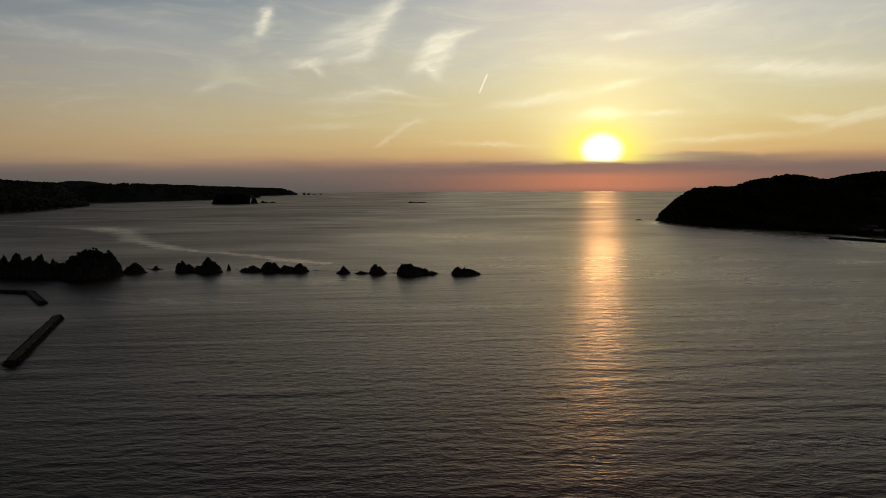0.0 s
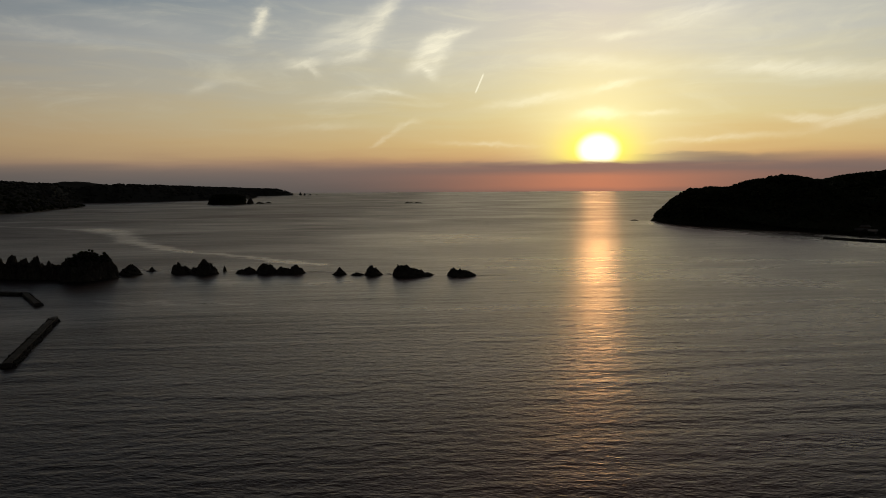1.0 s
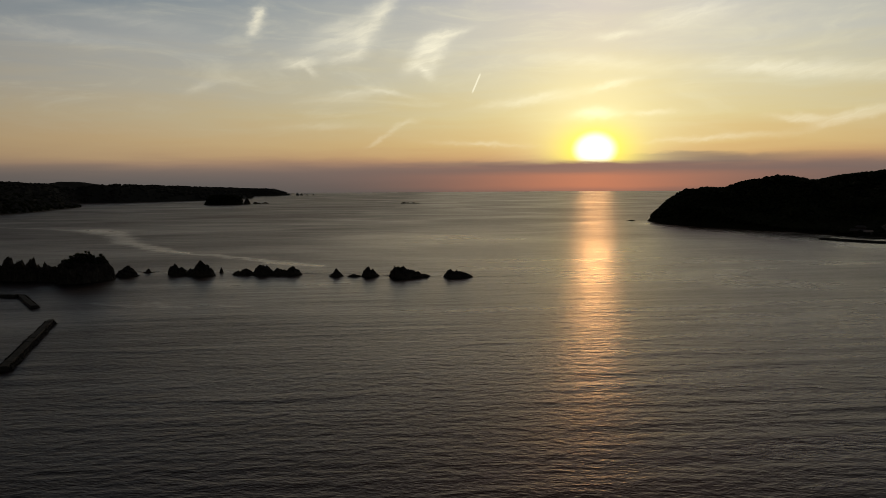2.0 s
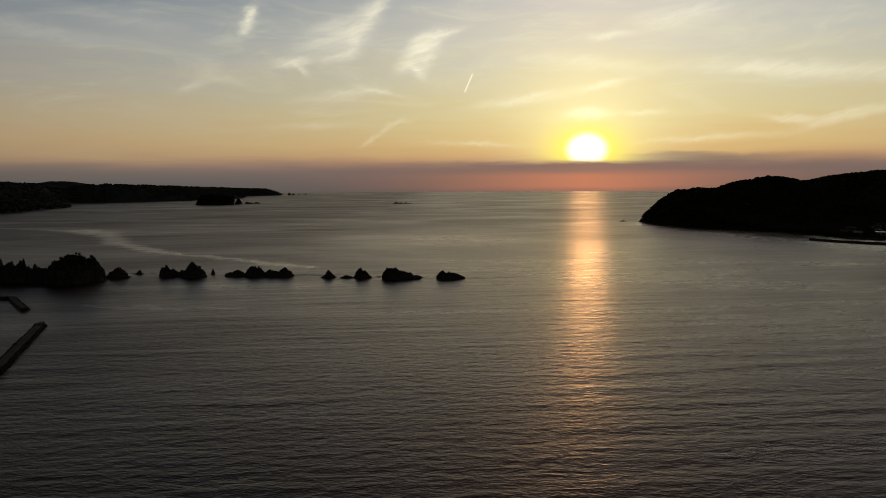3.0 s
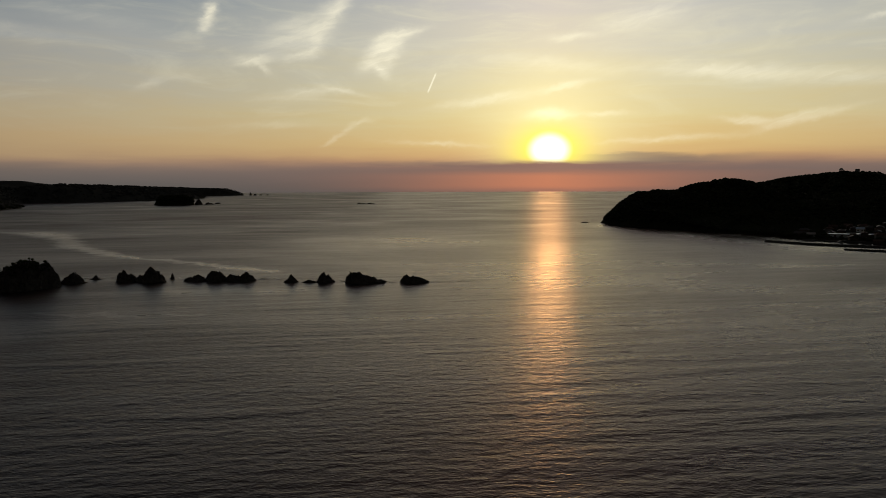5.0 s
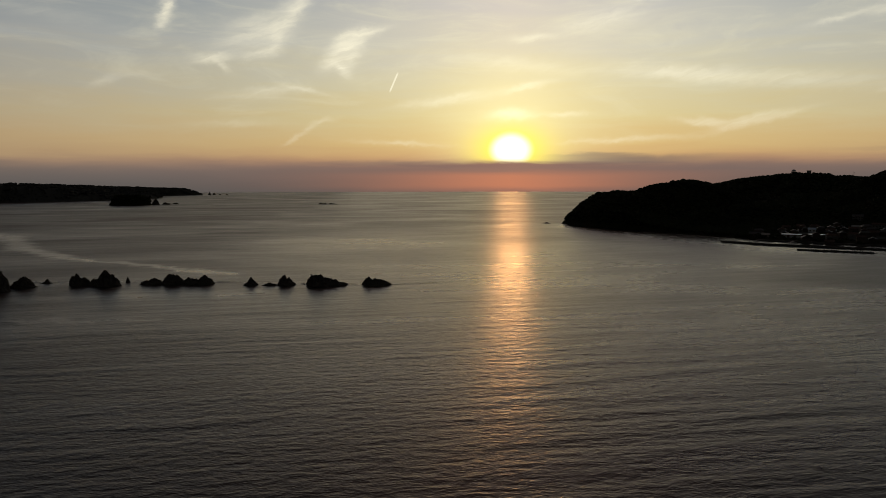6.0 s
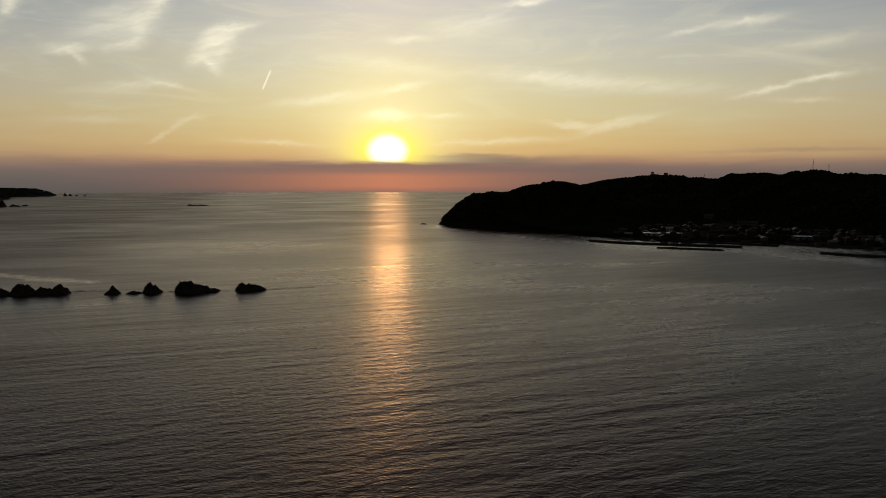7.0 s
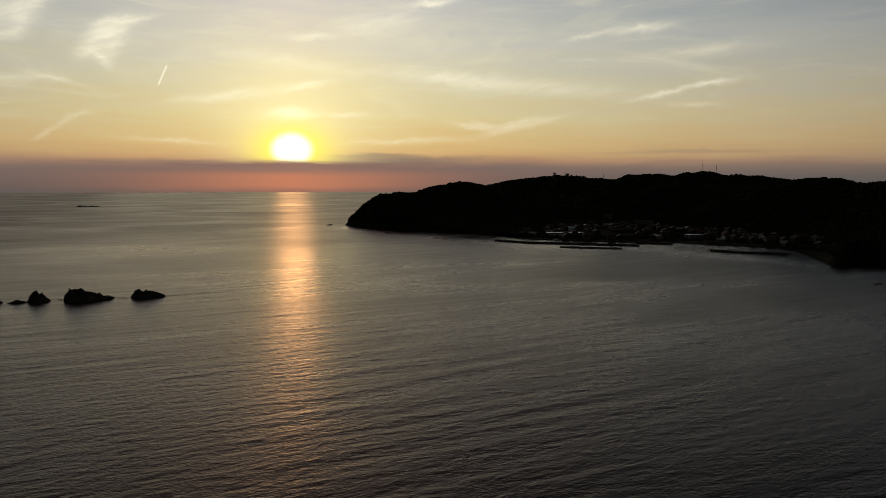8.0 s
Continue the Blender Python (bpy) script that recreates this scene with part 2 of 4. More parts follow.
# ---------------------------------------------------------------- materials
def material(name):
    mat = bpy.data.materials.new(name)
    mat.use_nodes = True
    g = Nodes(mat.node_tree)
    bsdf = g.n.new("ShaderNodeBsdfPrincipled")
    out = g.add("ShaderNodeOutputMaterial", bsdf.outputs[0])
    return mat, g, bsdf


def place(g):
    return g.add("ShaderNodeTexCoord").outputs["Object"]


def bump(g, bsdf, height, strength, distance):
    node = g.n.new("ShaderNodeBump")
    node.inputs["Strength"].default_value, node.inputs["Distance"].default_value = strength, distance
    g.put(node.inputs["Height"], height)
    g.l.new(node.outputs[0], bsdf.inputs["Normal"])


def surface(name, dark, light, scale, rough=0.8, relief=0.3, depth=0.1, per_piece=0.0, metal=0.0, blotch=0.08, shine=0.3):
    """A grained, stained surface between two colours; scale: grains a metre."""
    mat, g, bsdf = material(name)
    p = place(g)
    a, b = g.noise(p, scale, 6.0, 0.6), g.noise(p, scale * blotch, 4.0, 0.55)
    f = g.smooth(g.m("ADD", g.m("MULTIPLY", a, 0.5), g.m("MULTIPLY", b, 0.5)), 0.32, 0.68)
    if per_piece:
        rnd = g.add("ShaderNodeObjectInfo").outputs["Random"]
        f = g.m("ADD", g.m("MULTIPLY", f, 1 - per_piece), g.m("MULTIPLY", rnd, per_piece))
    g.put(bsdf.inputs["Base Color"], g.mix(f, (*dark, 1), (*light, 1)))
    g.put(bsdf.inputs["Roughness"], g.m("MULTIPLY_ADD", b, 0.2, rough - 0.1))
    bsdf.inputs["Metallic"].default_value = metal
    bsdf.inputs["Specular IOR Level"].default_value = shine
    bump(g, bsdf, a, relief, depth)
    return mat


# from, to, half width, strength
SLICKS = [((-740, 1120), (-470, 985), 12, 0.35), ((-480, 990), (-420, 930), 26, 0.55), ((-430, 960), (-330, 770), 17, 0.55), ((-330, 770), (-250, 670), 11, 0.6), ((-250, 670), (-90, 540), 8, 0.6),
          ((-180, 376), (-100, 360), 4, 0.35), ((-260, 440), (-60, 445), 14, 0.3),
          ((352, 1040), (425, 800), 60, 0.75), ((425, 800), (470, 690), 70, 0.9), ((470, 690), (560, 560), 60, 0.8), ((560, 560), (560, 430), 50, 0.8)]
CREST = radians(5.5)   # the crests run a little north of east


def sea_material():
    mat, g, bsdf = material("sea_water")
    p = g.add("ShaderNodeNewGeometry").outputs["Position"]

    def waves(turned, long, short, detail, distort, ridged=False):
        """Short-crested waves: cells a metre along and across the crests."""
        a = CREST + radians(turned)
        u = g.v("DOT_PRODUCT", p, (math.cos(a) * long, math.sin(a) * long, 0.0), out=1)
        w = g.v("DOT_PRODUCT", p, (-math.sin(a) * short, math.cos(a) * short, 0.0), out=1)
        n = g.noise(g.xyz(u, w, turned * 0.37), 1.0, detail, 0.5, distort)
        return g.m("SUBTRACT", 1.0, g.m("ABSOLUTE", g.m("MULTIPLY_ADD", n, 2.0, -1.0))) if ridged else n

    layers = [(0.055, waves(6, 1.0, 1.9, 1.5, 0.3)), (0.095, waves(-12, 0.50, 1.05, 1.5, 0.4)), (0.11, waves(3, 0.22, 0.55, 1.0, 0.4)), (0.08, waves(-4, 0.07, 0.24, 1.0, 0.5, True))]
    h = None
    for size, layer in layers:
        one = g.m("MULTIPLY", layer, size)
        h = one if h is None else g.m("ADD", h, one)
    gust = g.noise(g.v("MULTIPLY", p, (0.5, 1.0, 0.0)), 0.007, 3.0, 0.55, 0.8)
    # calm slicks, drawn out by the current
    wob = g.v("ADD", p, g.v("MULTIPLY", g.v("SUBTRACT", g.noise(p, 0.04, 5.0, 0.65, out=1), (0.5, 0.5, 0.5)), (45.0, 45.0, 0.0)))
    calm = None
    for (ax, ay), (bx, by), half, power in SLICKS:
        rel = g.v("SUBTRACT", wob, (ax, ay, 0.0))
        n2 = (bx - ax) ** 2 + (by - ay) ** 2
        s = g.m("DIVIDE", g.v("DOT_PRODUCT", rel, (bx - ax, by - ay, 0.0), out=1), n2, clamp=True)
        gap = g.v("SUBTRACT", rel, g.v("MULTIPLY", (bx - ax, by - ay, 0.0), g.xyz(s, s, s)))
        d = g.v("LENGTH", g.v("MULTIPLY", gap, (1.0, 1.0, 0.0)), out=1)
        one = g.m("MULTIPLY", g.m("SUBTRACT", 1.0, g.smooth(d, half * 0.2, half * 1.4)), power)
        calm = one if calm is None else g.m("MAXIMUM", calm, one)
    # wind lanes: long narrow strips of rougher and smoother water
    a = CREST + radians(3)
    lane_at = g.xyz(g.v("DOT_PRODUCT", p, (math.cos(a) * 0.012, math.sin(a) * 0.012, 0.0), out=1), g.v("DOT_PRODUCT", p, (-math.sin(a) * 0.085, math.cos(a) * 0.085, 0.0), out=1))
    lanes = g.noise(lane_at, 1.0, 2.5, 0.5, 0.6)
    gust = g.m("ADD", g.m("MULTIPLY", gust, 0.72), g.m("MULTIPLY", lanes, 0.28))
    wind = g.m("MULTIPLY", g.m("MULTIPLY_ADD", gust, 1.3, 0.35), g.m("MULTIPLY_ADD", calm, -0.6, 1.0))
    node = g.n.new("ShaderNodeBump")
    g.put(node.inputs["Strength"], wind)
    node.inputs["Distance"].default_value = 1.2
    g.put(node.inputs["Height"], h)
    g.l.new(node.outputs[0], bsdf.inputs["Normal"])
    bsdf.inputs["Base Color"].default_value = (0.0035, 0.0042, 0.0050, 1)
    bsdf.inputs["IOR"].default_value = 1.30
    bsdf.inputs["Specular Tint"].default_value = (1.0, 0.55, 0.9, 1)
    # ripples too small to see one by one, steeper along the bay than across it
    bsdf.inputs["Anisotropic"].default_value = 0.65
    g.put(bsdf.inputs["Tangent"], g.xyz(math.cos(CREST), math.sin(CREST), 0.0))
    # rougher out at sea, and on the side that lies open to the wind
    far = g.smooth(g.v("LENGTH", p, out=1), 350.0, 1500.0)
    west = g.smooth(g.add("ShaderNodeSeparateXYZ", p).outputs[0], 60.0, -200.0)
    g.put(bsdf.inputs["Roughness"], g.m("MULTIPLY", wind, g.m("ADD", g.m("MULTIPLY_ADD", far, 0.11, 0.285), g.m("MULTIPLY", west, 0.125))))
    return mat


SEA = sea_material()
ROCK = surface("wet_dark_rock", (0.030, 0.027, 0.024), (0.11, 0.10, 0.085), 0.6, 0.8, 0.8, 0.5)
SOIL = surface("hill_ground", (0.014, 0.018, 0.009), (0.035, 0.036, 0.020), 0.15, 0.95, 0.5, 0.8, shine=0.05)
LEAF = surface("evergreen_leaf", (0.014, 0.022, 0.011), (0.042, 0.052, 0.024), 0.5, 0.85, 0.8, 0.4, shine=0.08)
# lighter, greyer leaf: the haze over the far coast is put into its colour
HAZED_LEAF = surface("hazed_far_leaf", (0.070, 0.074, 0.072), (0.10, 0.105, 0.10), 0.2, 0.9, 0.6, 0.6, shine=0.08)
CONCRETE = surface("weathered_concrete", (0.042, 0.041, 0.040), (0.10, 0.097, 0.092), 0.8, 0.85, 0.3, 0.05, per_piece=0.3)
PLASTER = surface("pale_plaster", (0.12, 0.117, 0.11), (0.25, 0.24, 0.225), 0.7, 0.85, 0.15, 0.02)
TIMBER = surface("brown_siding", (0.06, 0.046, 0.035), (0.13, 0.10, 0.078), 0.9, 0.85, 0.2, 0.02)
DARK_TILE = surface("dark_roof_tile", (0.05, 0.05, 0.055), (0.12, 0.12, 0.125), 1.2, 0.6, 0.4, 0.05)
RUST_TILE = surface("rust_roof_tile", (0.07, 0.04, 0.032), (0.13, 0.075, 0.058), 1.2, 0.7, 0.4, 0.05)
BLUE_STEEL = surface("blue_roof_sheet", (0.14, 0.30, 0.72), (0.28, 0.44, 0.85), 0.5, 0.25, 0.1, 0.01)
WHITE_STEEL = surface("white_roof_sheet", (0.52, 0.66, 0.90), (0.68, 0.79, 0.95), 0.5, 0.25, 0.1, 0.01)
WHITE_PAINT = surface("white_paint", (0.62, 0.62, 0.60), (0.82, 0.82, 0.80), 1.5, 0.5, 0.1, 0.01)
STEEL = surface("galvanised_steel", (0.25, 0.25, 0.26), (0.42, 0.42, 0.43), 3.0, 0.5, 0.1, 0.01, metal=0.8)
FOAM = surface("sea_foam", (0.35, 0.36, 0.36), (0.75, 0.76, 0.76), 1.2, 0.9, 0.4, 0.05)


# ---------------------------------------------------------------- mesh helpers
def mesh_object(name, verts, faces, mat, parent=None, label="", smooth=False):
    me = bpy.data.meshes.new(name)
    me.from_pydata([tuple(v) for v in verts], [], [tuple(f) for f in faces])
    me.update()
    me.materials.append(mat)
    if smooth:
        me.polygons.foreach_set("use_smooth", [True] * len(me.polygons))
    ob = new(name, me)
    ob.parent = parent
    return tagged(ob, label)


def part(name, bm, mat, parent, label=""):
    me = bpy.data.meshes.new(name)
    bm.to_mesh(me)
    bm.free()
    me.materials.append(mat)
    ob = new(name, me)
    ob.parent = parent
    return tagged(ob, label)


def empty(name, m, label, category, group="", kind=""):
    ob = new(name)
    ob.matrix_world = m
    return tagged(ob, label, category, group, kind)


def box(bm, x0, x1, y0, y1, z0, z1, bevel=0.0, taper=0.0):
    """A box, its edges bevelled and its top drawn in by taper."""
    v = [bm.verts.new((x, y, z)) for z, t in ((z0, 0), (z1, taper)) for x, y in ((x0 + t, y0 + t), (x1 - t, y0 + t), (x1 - t, y1 - t), (x0 + t, y1 - t))]
    f = [bm.faces.new([v[i] for i in q]) for q in ((3, 2, 1, 0), (4, 5, 6, 7), (0, 1, 5, 4), (1, 2, 6, 5), (2, 3, 7, 6), (3, 0, 4, 7))]
    if bevel:
        edges = list({e for q in f for e in q.edges})
        bmesh.ops.bevel(bm, geom=edges, offset=bevel, segments=1, affect="EDGES")
    return bm


def tube(bm, a, b, r0, r1=None, sides=8):
    a, b = Vector(a), Vector(b)
    r1 = r0 if r1 is None else r1
    q = (b - a).to_track_quat("Z", "Y")
    ring = [[bm.verts.new(p + q @ Vector((r * math.cos(k * math.tau / sides), r * math.sin(k * math.tau / sides), 0))) for k in range(sides)] for p, r in ((a, r0), (b, r1))]
    for k in range(sides):
        j = (k + 1) % sides
        bm.faces.new((ring[0][k], ring[0][j], ring[1][j], ring[1][k]))
    bm.faces.new(ring[0][::-1])
    bm.faces.new(ring[1])
    return bm


def lattice(nx, ny):
    """Quads of an nx by ny grid of vertices, x running fastest."""
    i = np.arange(nx - 1)[None, :] + nx * np.arange(ny - 1)[:, None]
    return np.stack((i, i + 1, i + nx + 1, i + nx), -1).reshape(-1, 4)


def hills(x, y, size, seed, octaves=4):
    """Cheap smooth value noise of many scales, -1..1, on arrays."""
    rng = np.random.RandomState(seed)
    x, y = np.asarray(x, float), np.asarray(y, float)
    total, amp, norm = np.zeros_like(x), 1.0, 0.0
    for o in range(octaves):
        for k in range(5):
            a, ph = rng.uniform(0, math.tau, 2)
            f = rng.uniform(0.7, 1.4) * (2 ** o) / size * math.tau
            total += amp * np.sin((x * math.cos(a) + y * math.sin(a)) * f + ph + 1.3 * np.sin((x * math.sin(a) - y * math.cos(a)) * f * 0.6 + ph * 2)) / 3
        norm += amp
        amp *= 0.5
    return total / norm


def fast_mesh(name, co, quads, mat, smooth=True):
    me = bpy.data.meshes.new(name)
    me.vertices.add(len(co))
    me.vertices.foreach_set("co", np.asarray(co, dtype=np.float32).ravel())
    k = quads.shape[1]
    me.loops.add(quads.size)
    me.polygons.add(len(quads))
    me.loops.foreach_set("vertex_index", quads.ravel().astype(np.int32))
    me.polygons.foreach_set("loop_start", np.arange(0, quads.size, k, dtype=np.int32))
    me.update(calc_edges=True)
    me.validate()
    me.polygons.foreach_set("use_smooth", np.full(len(quads), smooth))
    me.materials.append(mat)
    return new(name, me)


# ---------------------------------------------------------------- the sea
def build_sea():
    """One sheet in rings round the bay, finest where the boats lie, out to the horizon."""
    rings = [0.0, 30.0, 60.0, 90.0, 110.0]
    while rings[-1] < 4900:
        r = rings[-1]
        rings.append(min(4900, r + max(0.55, min(1.05e-5 * r * r, 0.05 * r))))
    rings = np.array(rings)
    # azimuths, close together over the open bay
    az = np.radians(np.concatenate((np.arange(-46, 72, 0.24), np.arange(72, 314, 2.6))))
    R, A = np.meshgrid(rings, az, indexing="ij")
    X, Y = R * np.sin(A), R * np.cos(A)
    rng = np.random.RandomState(5)
    Zs = np.zeros_like(X)
    cell = np.maximum(np.gradient(rings)[:, None], R * 0.24 * math.pi / 180)
    group = 0.55 + 0.45 * hills(X * 0.45, Y, 150, 77, 2)
    for k in range(30):
        wave = 3.6 * 1.065 ** k
        turn = CREST + radians(rng.normal(0, 22 if wave < 7 else 7))
        steep = 0.012 if wave < 7 else 0.0095
        amp = steep * wave / math.tau * rng.uniform(0.6, 1.2)
        ph = rng.uniform(0, math.tau)
        run = -X * math.sin(turn) + Y * math.cos(turn)
        wander = np.sin(X / (wave * 4.1) + ph * 3) * np.sin(Y / (wave * 5.3) + ph)
        a = run * math.tau / wave + ph + wander
        # crests sharper than troughs
        Zs += amp * (np.sin(a) - 0.22 * np.cos(2 * a)) * np.clip((wave / cell - 2.2) / 2.0, 0, 1) * (group if wave > 7 else 1.0)
    Zs[R < 105] = 0
    co = np.stack((X, Y, Zs), -1).reshape(-1, 3)
    n = len(az)
    i = np.arange(n)[None, :] + n * np.arange(len(rings) - 1)[:, None]
    j = (np.arange(n)[None, :] + 1) % n + n * np.arange(len(rings) - 1)[:, None]
    quads = np.stack((i, i + n, j + n, j), -1).reshape(-1, 4)
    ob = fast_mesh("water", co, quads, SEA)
    tagged(ob, "dark rippled evening sea with low swell", "sea", kind="structure")


build_sea()


# ---------------------------------------------------------------- land
def inside(px, py, ring):
    hit = np.zeros(px.shape, bool)
    for (x0, y0), (x1, y1) in zip(ring, ring[1:] + ring[:1]):
        cross = ((y0 > py) != (y1 > py)) & (px < (x1 - x0) * (py - y0) / (y1 - y0 + 1e-9) + x0)
        hit ^= cross
    return hit


def to_line(px, py, line):
    """Distance to a polyline, and how far along it (in points) the nearest place is."""
    best, along = np.full(px.shape, 1e9), np.zeros(px.shape)
    for i, (a, b) in enumerate(zip(line, line[1:])):
        ax, ay, dx, dy = a[0], a[1], b[0] - a[0], b[1] - a[1]
        s = np.clip(((px - ax) * dx + (py - ay) * dy) / (dx * dx + dy * dy), 0, 1)
        d = np.hypot(px - ax - s * dx, py - ay - s * dy)
        along = np.where(d < best, i + s, along)
        best = np.minimum(best, d)
    return best, along


class Land:
    """Ground inside a coastline, raised along ridges; each ridge has points x, y, height and a width."""

    def __init__(self, coast, ridges, cliff, low, rough, seed, plain=None):
        self.coast, self.ridges, self.cliff, self.low, self.rough, self.seed, self.plain = coast, ridges, cliff, low, rough, seed, plain

    def height(self, px, py):
        shore, _ = to_line(px, py, self.coast + self.coast[:1])
        land = inside(px, py, self.coast)
        z = np.full(px.shape, float(self.low))
        for pts, width in self.ridges:
            d, s = to_line(px, py, pts)
            crest = np.interp(s, np.arange(len(pts)), [p[2] for p in pts])
            d = d * (1 + 0.25 * hills(px, py, 160, self.seed + 3, 2))
            z = np.maximum(z, crest * np.exp(-np.abs(d / width) ** 1.6))
        z = z * (1 + self.rough * hills(px, py, 90, self.seed) * np.clip(z / 30, 0, 1))
        if self.plain:
            gap, _ = to_line(px, py, self.plain + self.plain[:1])
            gap = np.where(inside(px, py, self.plain), 0.0, gap)
            f = np.clip(gap / 130, 0, 1)
            flat = self.low + np.clip(shore, 0, 300) * 0.022
            z = flat + (np.maximum(z, flat) - flat) * f * f * (3 - 2 * f)
        edge = shore * (1 + 0.35 * hills(px, py, 45, self.seed + 1, 3))
        z = np.minimum(z, self.low * 0.5 + edge * self.cliff)
        return np.where(land, z, -np.minimum(2 + shore * 0.3, 6)), shore, land

    def build(self, name, x0, x1, y0, y1, step, mat, label, category):
        gx, gy = np.arange(float(x0), x1, step), np.arange(float(y0), y1, step)
        X, Y = np.meshgrid(gx, gy)
        Zs, _, land = self.height(X, Y)
        quads = lattice(len(gx), len(gy))
        keep = land.ravel()[quads].any(1)
        quads = quads[keep]
        used, back = np.unique(quads, return_inverse=True)
        co = np.stack((X.ravel(), Y.ravel(), Zs.ravel()), -1)[used]
        return tagged(fast_mesh(name, co, back.reshape(-1, 4), mat), label, category, kind="structure")


# the village's ground
ZONE = [(470, 800), (468, 740), (541, 655), (600, 630), (640, 555), (645, 520), (695, 505), (730, 610), (715, 740), (672, 850), (610, 880), (535, 855)]
HEADLAND = Land(
    coast=[(330, 1122), (337, 1098), (350, 1045), (391, 964), (419, 890), (441, 847), (466, 784), (482, 742), (541, 672), (600, 648), (637, 575), (640, 545), (612, 490),
           (582, 452), (548, 418), (552, 404), (584, 424), (596, 405), (580, 380), (600, 330), (640, 220), (720, 100), (900, -60), (2600, -100), (2600, 2500),
           (1500, 2500), (1200, 2150), (900, 1850), (700, 1640), (560, 1330), (470, 1205), (400, 1165), (352, 1140)],
    ridges=[([(336, 1121, 5), (341, 1121, 10), (351, 1120, 18), (363, 1118, 30), (388, 1116, 46), (419, 1115, 49.5), (447, 1113, 48), (475, 1110, 58), (499, 1106, 63.5), (524, 1100, 67),
              (547, 1094, 66.5), (567, 1090, 62), (612, 1083, 42), (669, 1072, 20)], 120),
            ([(692, 1556, 38), (777, 1560, 49.5), (848, 1557, 61.5), (899, 1552, 72.5), (941, 1538, 76), (981, 1513, 83.5), (1025, 1471, 80), (1037, 1451, 74), (1081, 1406, 72.5), (1126, 1344, 70)], 300),
            ([(853, 1176, 44), (880, 1144, 67), (895, 1119, 80), (915, 1090, 83), (930, 1064, 80.5), (937, 1045, 77.5), (945, 1024, 85), (949, 1006, 81.5), (956, 985, 85), (966, 948, 79),
              (974, 895, 79), (973, 866, 75), (973, 836, 71), (972, 790, 67)], 230),
            ([(817, 726, 64), (818, 694, 77), (823, 641, 77.5), (822, 625, 75.5), (823, 607, 72.5), (821, 593, 74), (826, 568, 73), (824, 478, 75), (847, 311, 74), (851, 3, 70)], 150),
            ([(548, 1010, 30), (640, 960, 34), (740, 900, 30)], 90), ([(575, 416, 16), (600, 430, 20), (640, 440, 28)], 40)],
    cliff=1.7, low=2.4, rough=0.04, seed=20, plain=ZONE)
HEADLAND.build("headland", 320, 2600, -100, 2500, 9, SOIL, "dark wooded headland with steep shore and low ridges", "hill")

FAR_COAST = Land(
    coast=[(-949, 1541), (-931, 1663), (-963, 1814), (-985, 1960), (-1003, 2043), (-1060, 2060), (-1194, 2364), (-1235, 2512), (-1160, 2534), (-1011, 2664), (-886, 2799), (-816, 2942), (-792, 3092), (-811, 3218),
           (-907, 3489), (-945, 3640), (-930, 3680), (-866, 3763), (-786, 3881), (-780, 3905), (-830, 3990), (-1500, 4300), (-2600, 4200), (-3000, 2600), (-2400, 1500), (-1300, 1250)],
    ridges=[([(-790, 3893, 4), (-812, 3880, 17), (-860, 3850, 32), (-985, 3720, 36.5), (-965, 3430, 40.7), (-1031, 3082, 48), (-1108, 2842, 55.5), (-1204, 2583, 60.5), (-1301, 2309, 64.5), (-1306, 2132, 72), (-1352, 1861, 74)], 190),
            ([(-2215, 3686, 61.5), (-2032, 3790, 73), (-1979, 3818, 82), (-1898, 3858, 80), (-1804, 3903, 65), (-1611, 3987, 46)], 200),
            ([(-990, 1620, 34), (-1010, 1760, 28), (-1040, 1900, 14)], 70)],
    cliff=0.8, low=2.0, rough=0.04, seed=40)
# the ground here takes the same colour with the haze in it
FAR_COAST.build("far_coast", -3000, -700, 1250, 4300, 14, HAZED_LEAF, "long low wooded coast across the bay", "hill")

WOODED_ISLET = Land(
    coast=[(-712, 2214), (-690, 2195), (-640, 2188), (-604, 2194), (-592, 2215), (-600, 2245), (-650, 2262), (-700, 2250)],
    ridges=[([(-698, 2222, 25), (-665, 2222, 27), (-620, 2222, 26), (-606, 2222, 20)], 45)],
    cliff=2.2, low=2.0, rough=0.05, seed=60)
WOODED_ISLET.build("wooded_islet", -725, -580, 2180, 2275, 4, SOIL, "small flat-topped islet covered in trees", "island")


def crown_shape(seed, rings=5, sides=7):
    """A lumpy tree crown one unit wide and one high, as vertices and triangles."""
    rng = np.random.RandomState(seed)
    v, f = [(0, 0, -0.05)], []
    for i in range(1, rings):
        a = i / rings
        r = 0.5 * math.sin(a * math.pi) ** 0.5
        for k in range(sides):
            t = (k + 0.5 * (i % 2)) * math.tau / sides
            s = r * rng.uniform(0.68, 1.25)
            v.append((s * math.cos(t), s * math.sin(t), a + rng.uniform(-0.09, 0.09)))
    v.append((rng.uniform(-0.08, 0.08), rng.uniform(-0.08, 0.08), rng.uniform(0.95, 1.12)))
    for k in range(sides):
        j = (k + 1) % sides
        f.append((0, 1 + j, 1 + k))
        for i in range(rings - 2):
            a, b = 1 + i * sides, 1 + (i + 1) * sides
            f.append((a + k, a + j, b + j))
            f.append((a + k, b + j, b + k))
        f.append((1 + (rings - 2) * sides + k, 1 + (rings - 2) * sides + j, len(v) - 1))
    return np.array(v), np.array(f)


CROWNS = [crown_shape(s) for s in range(6)]


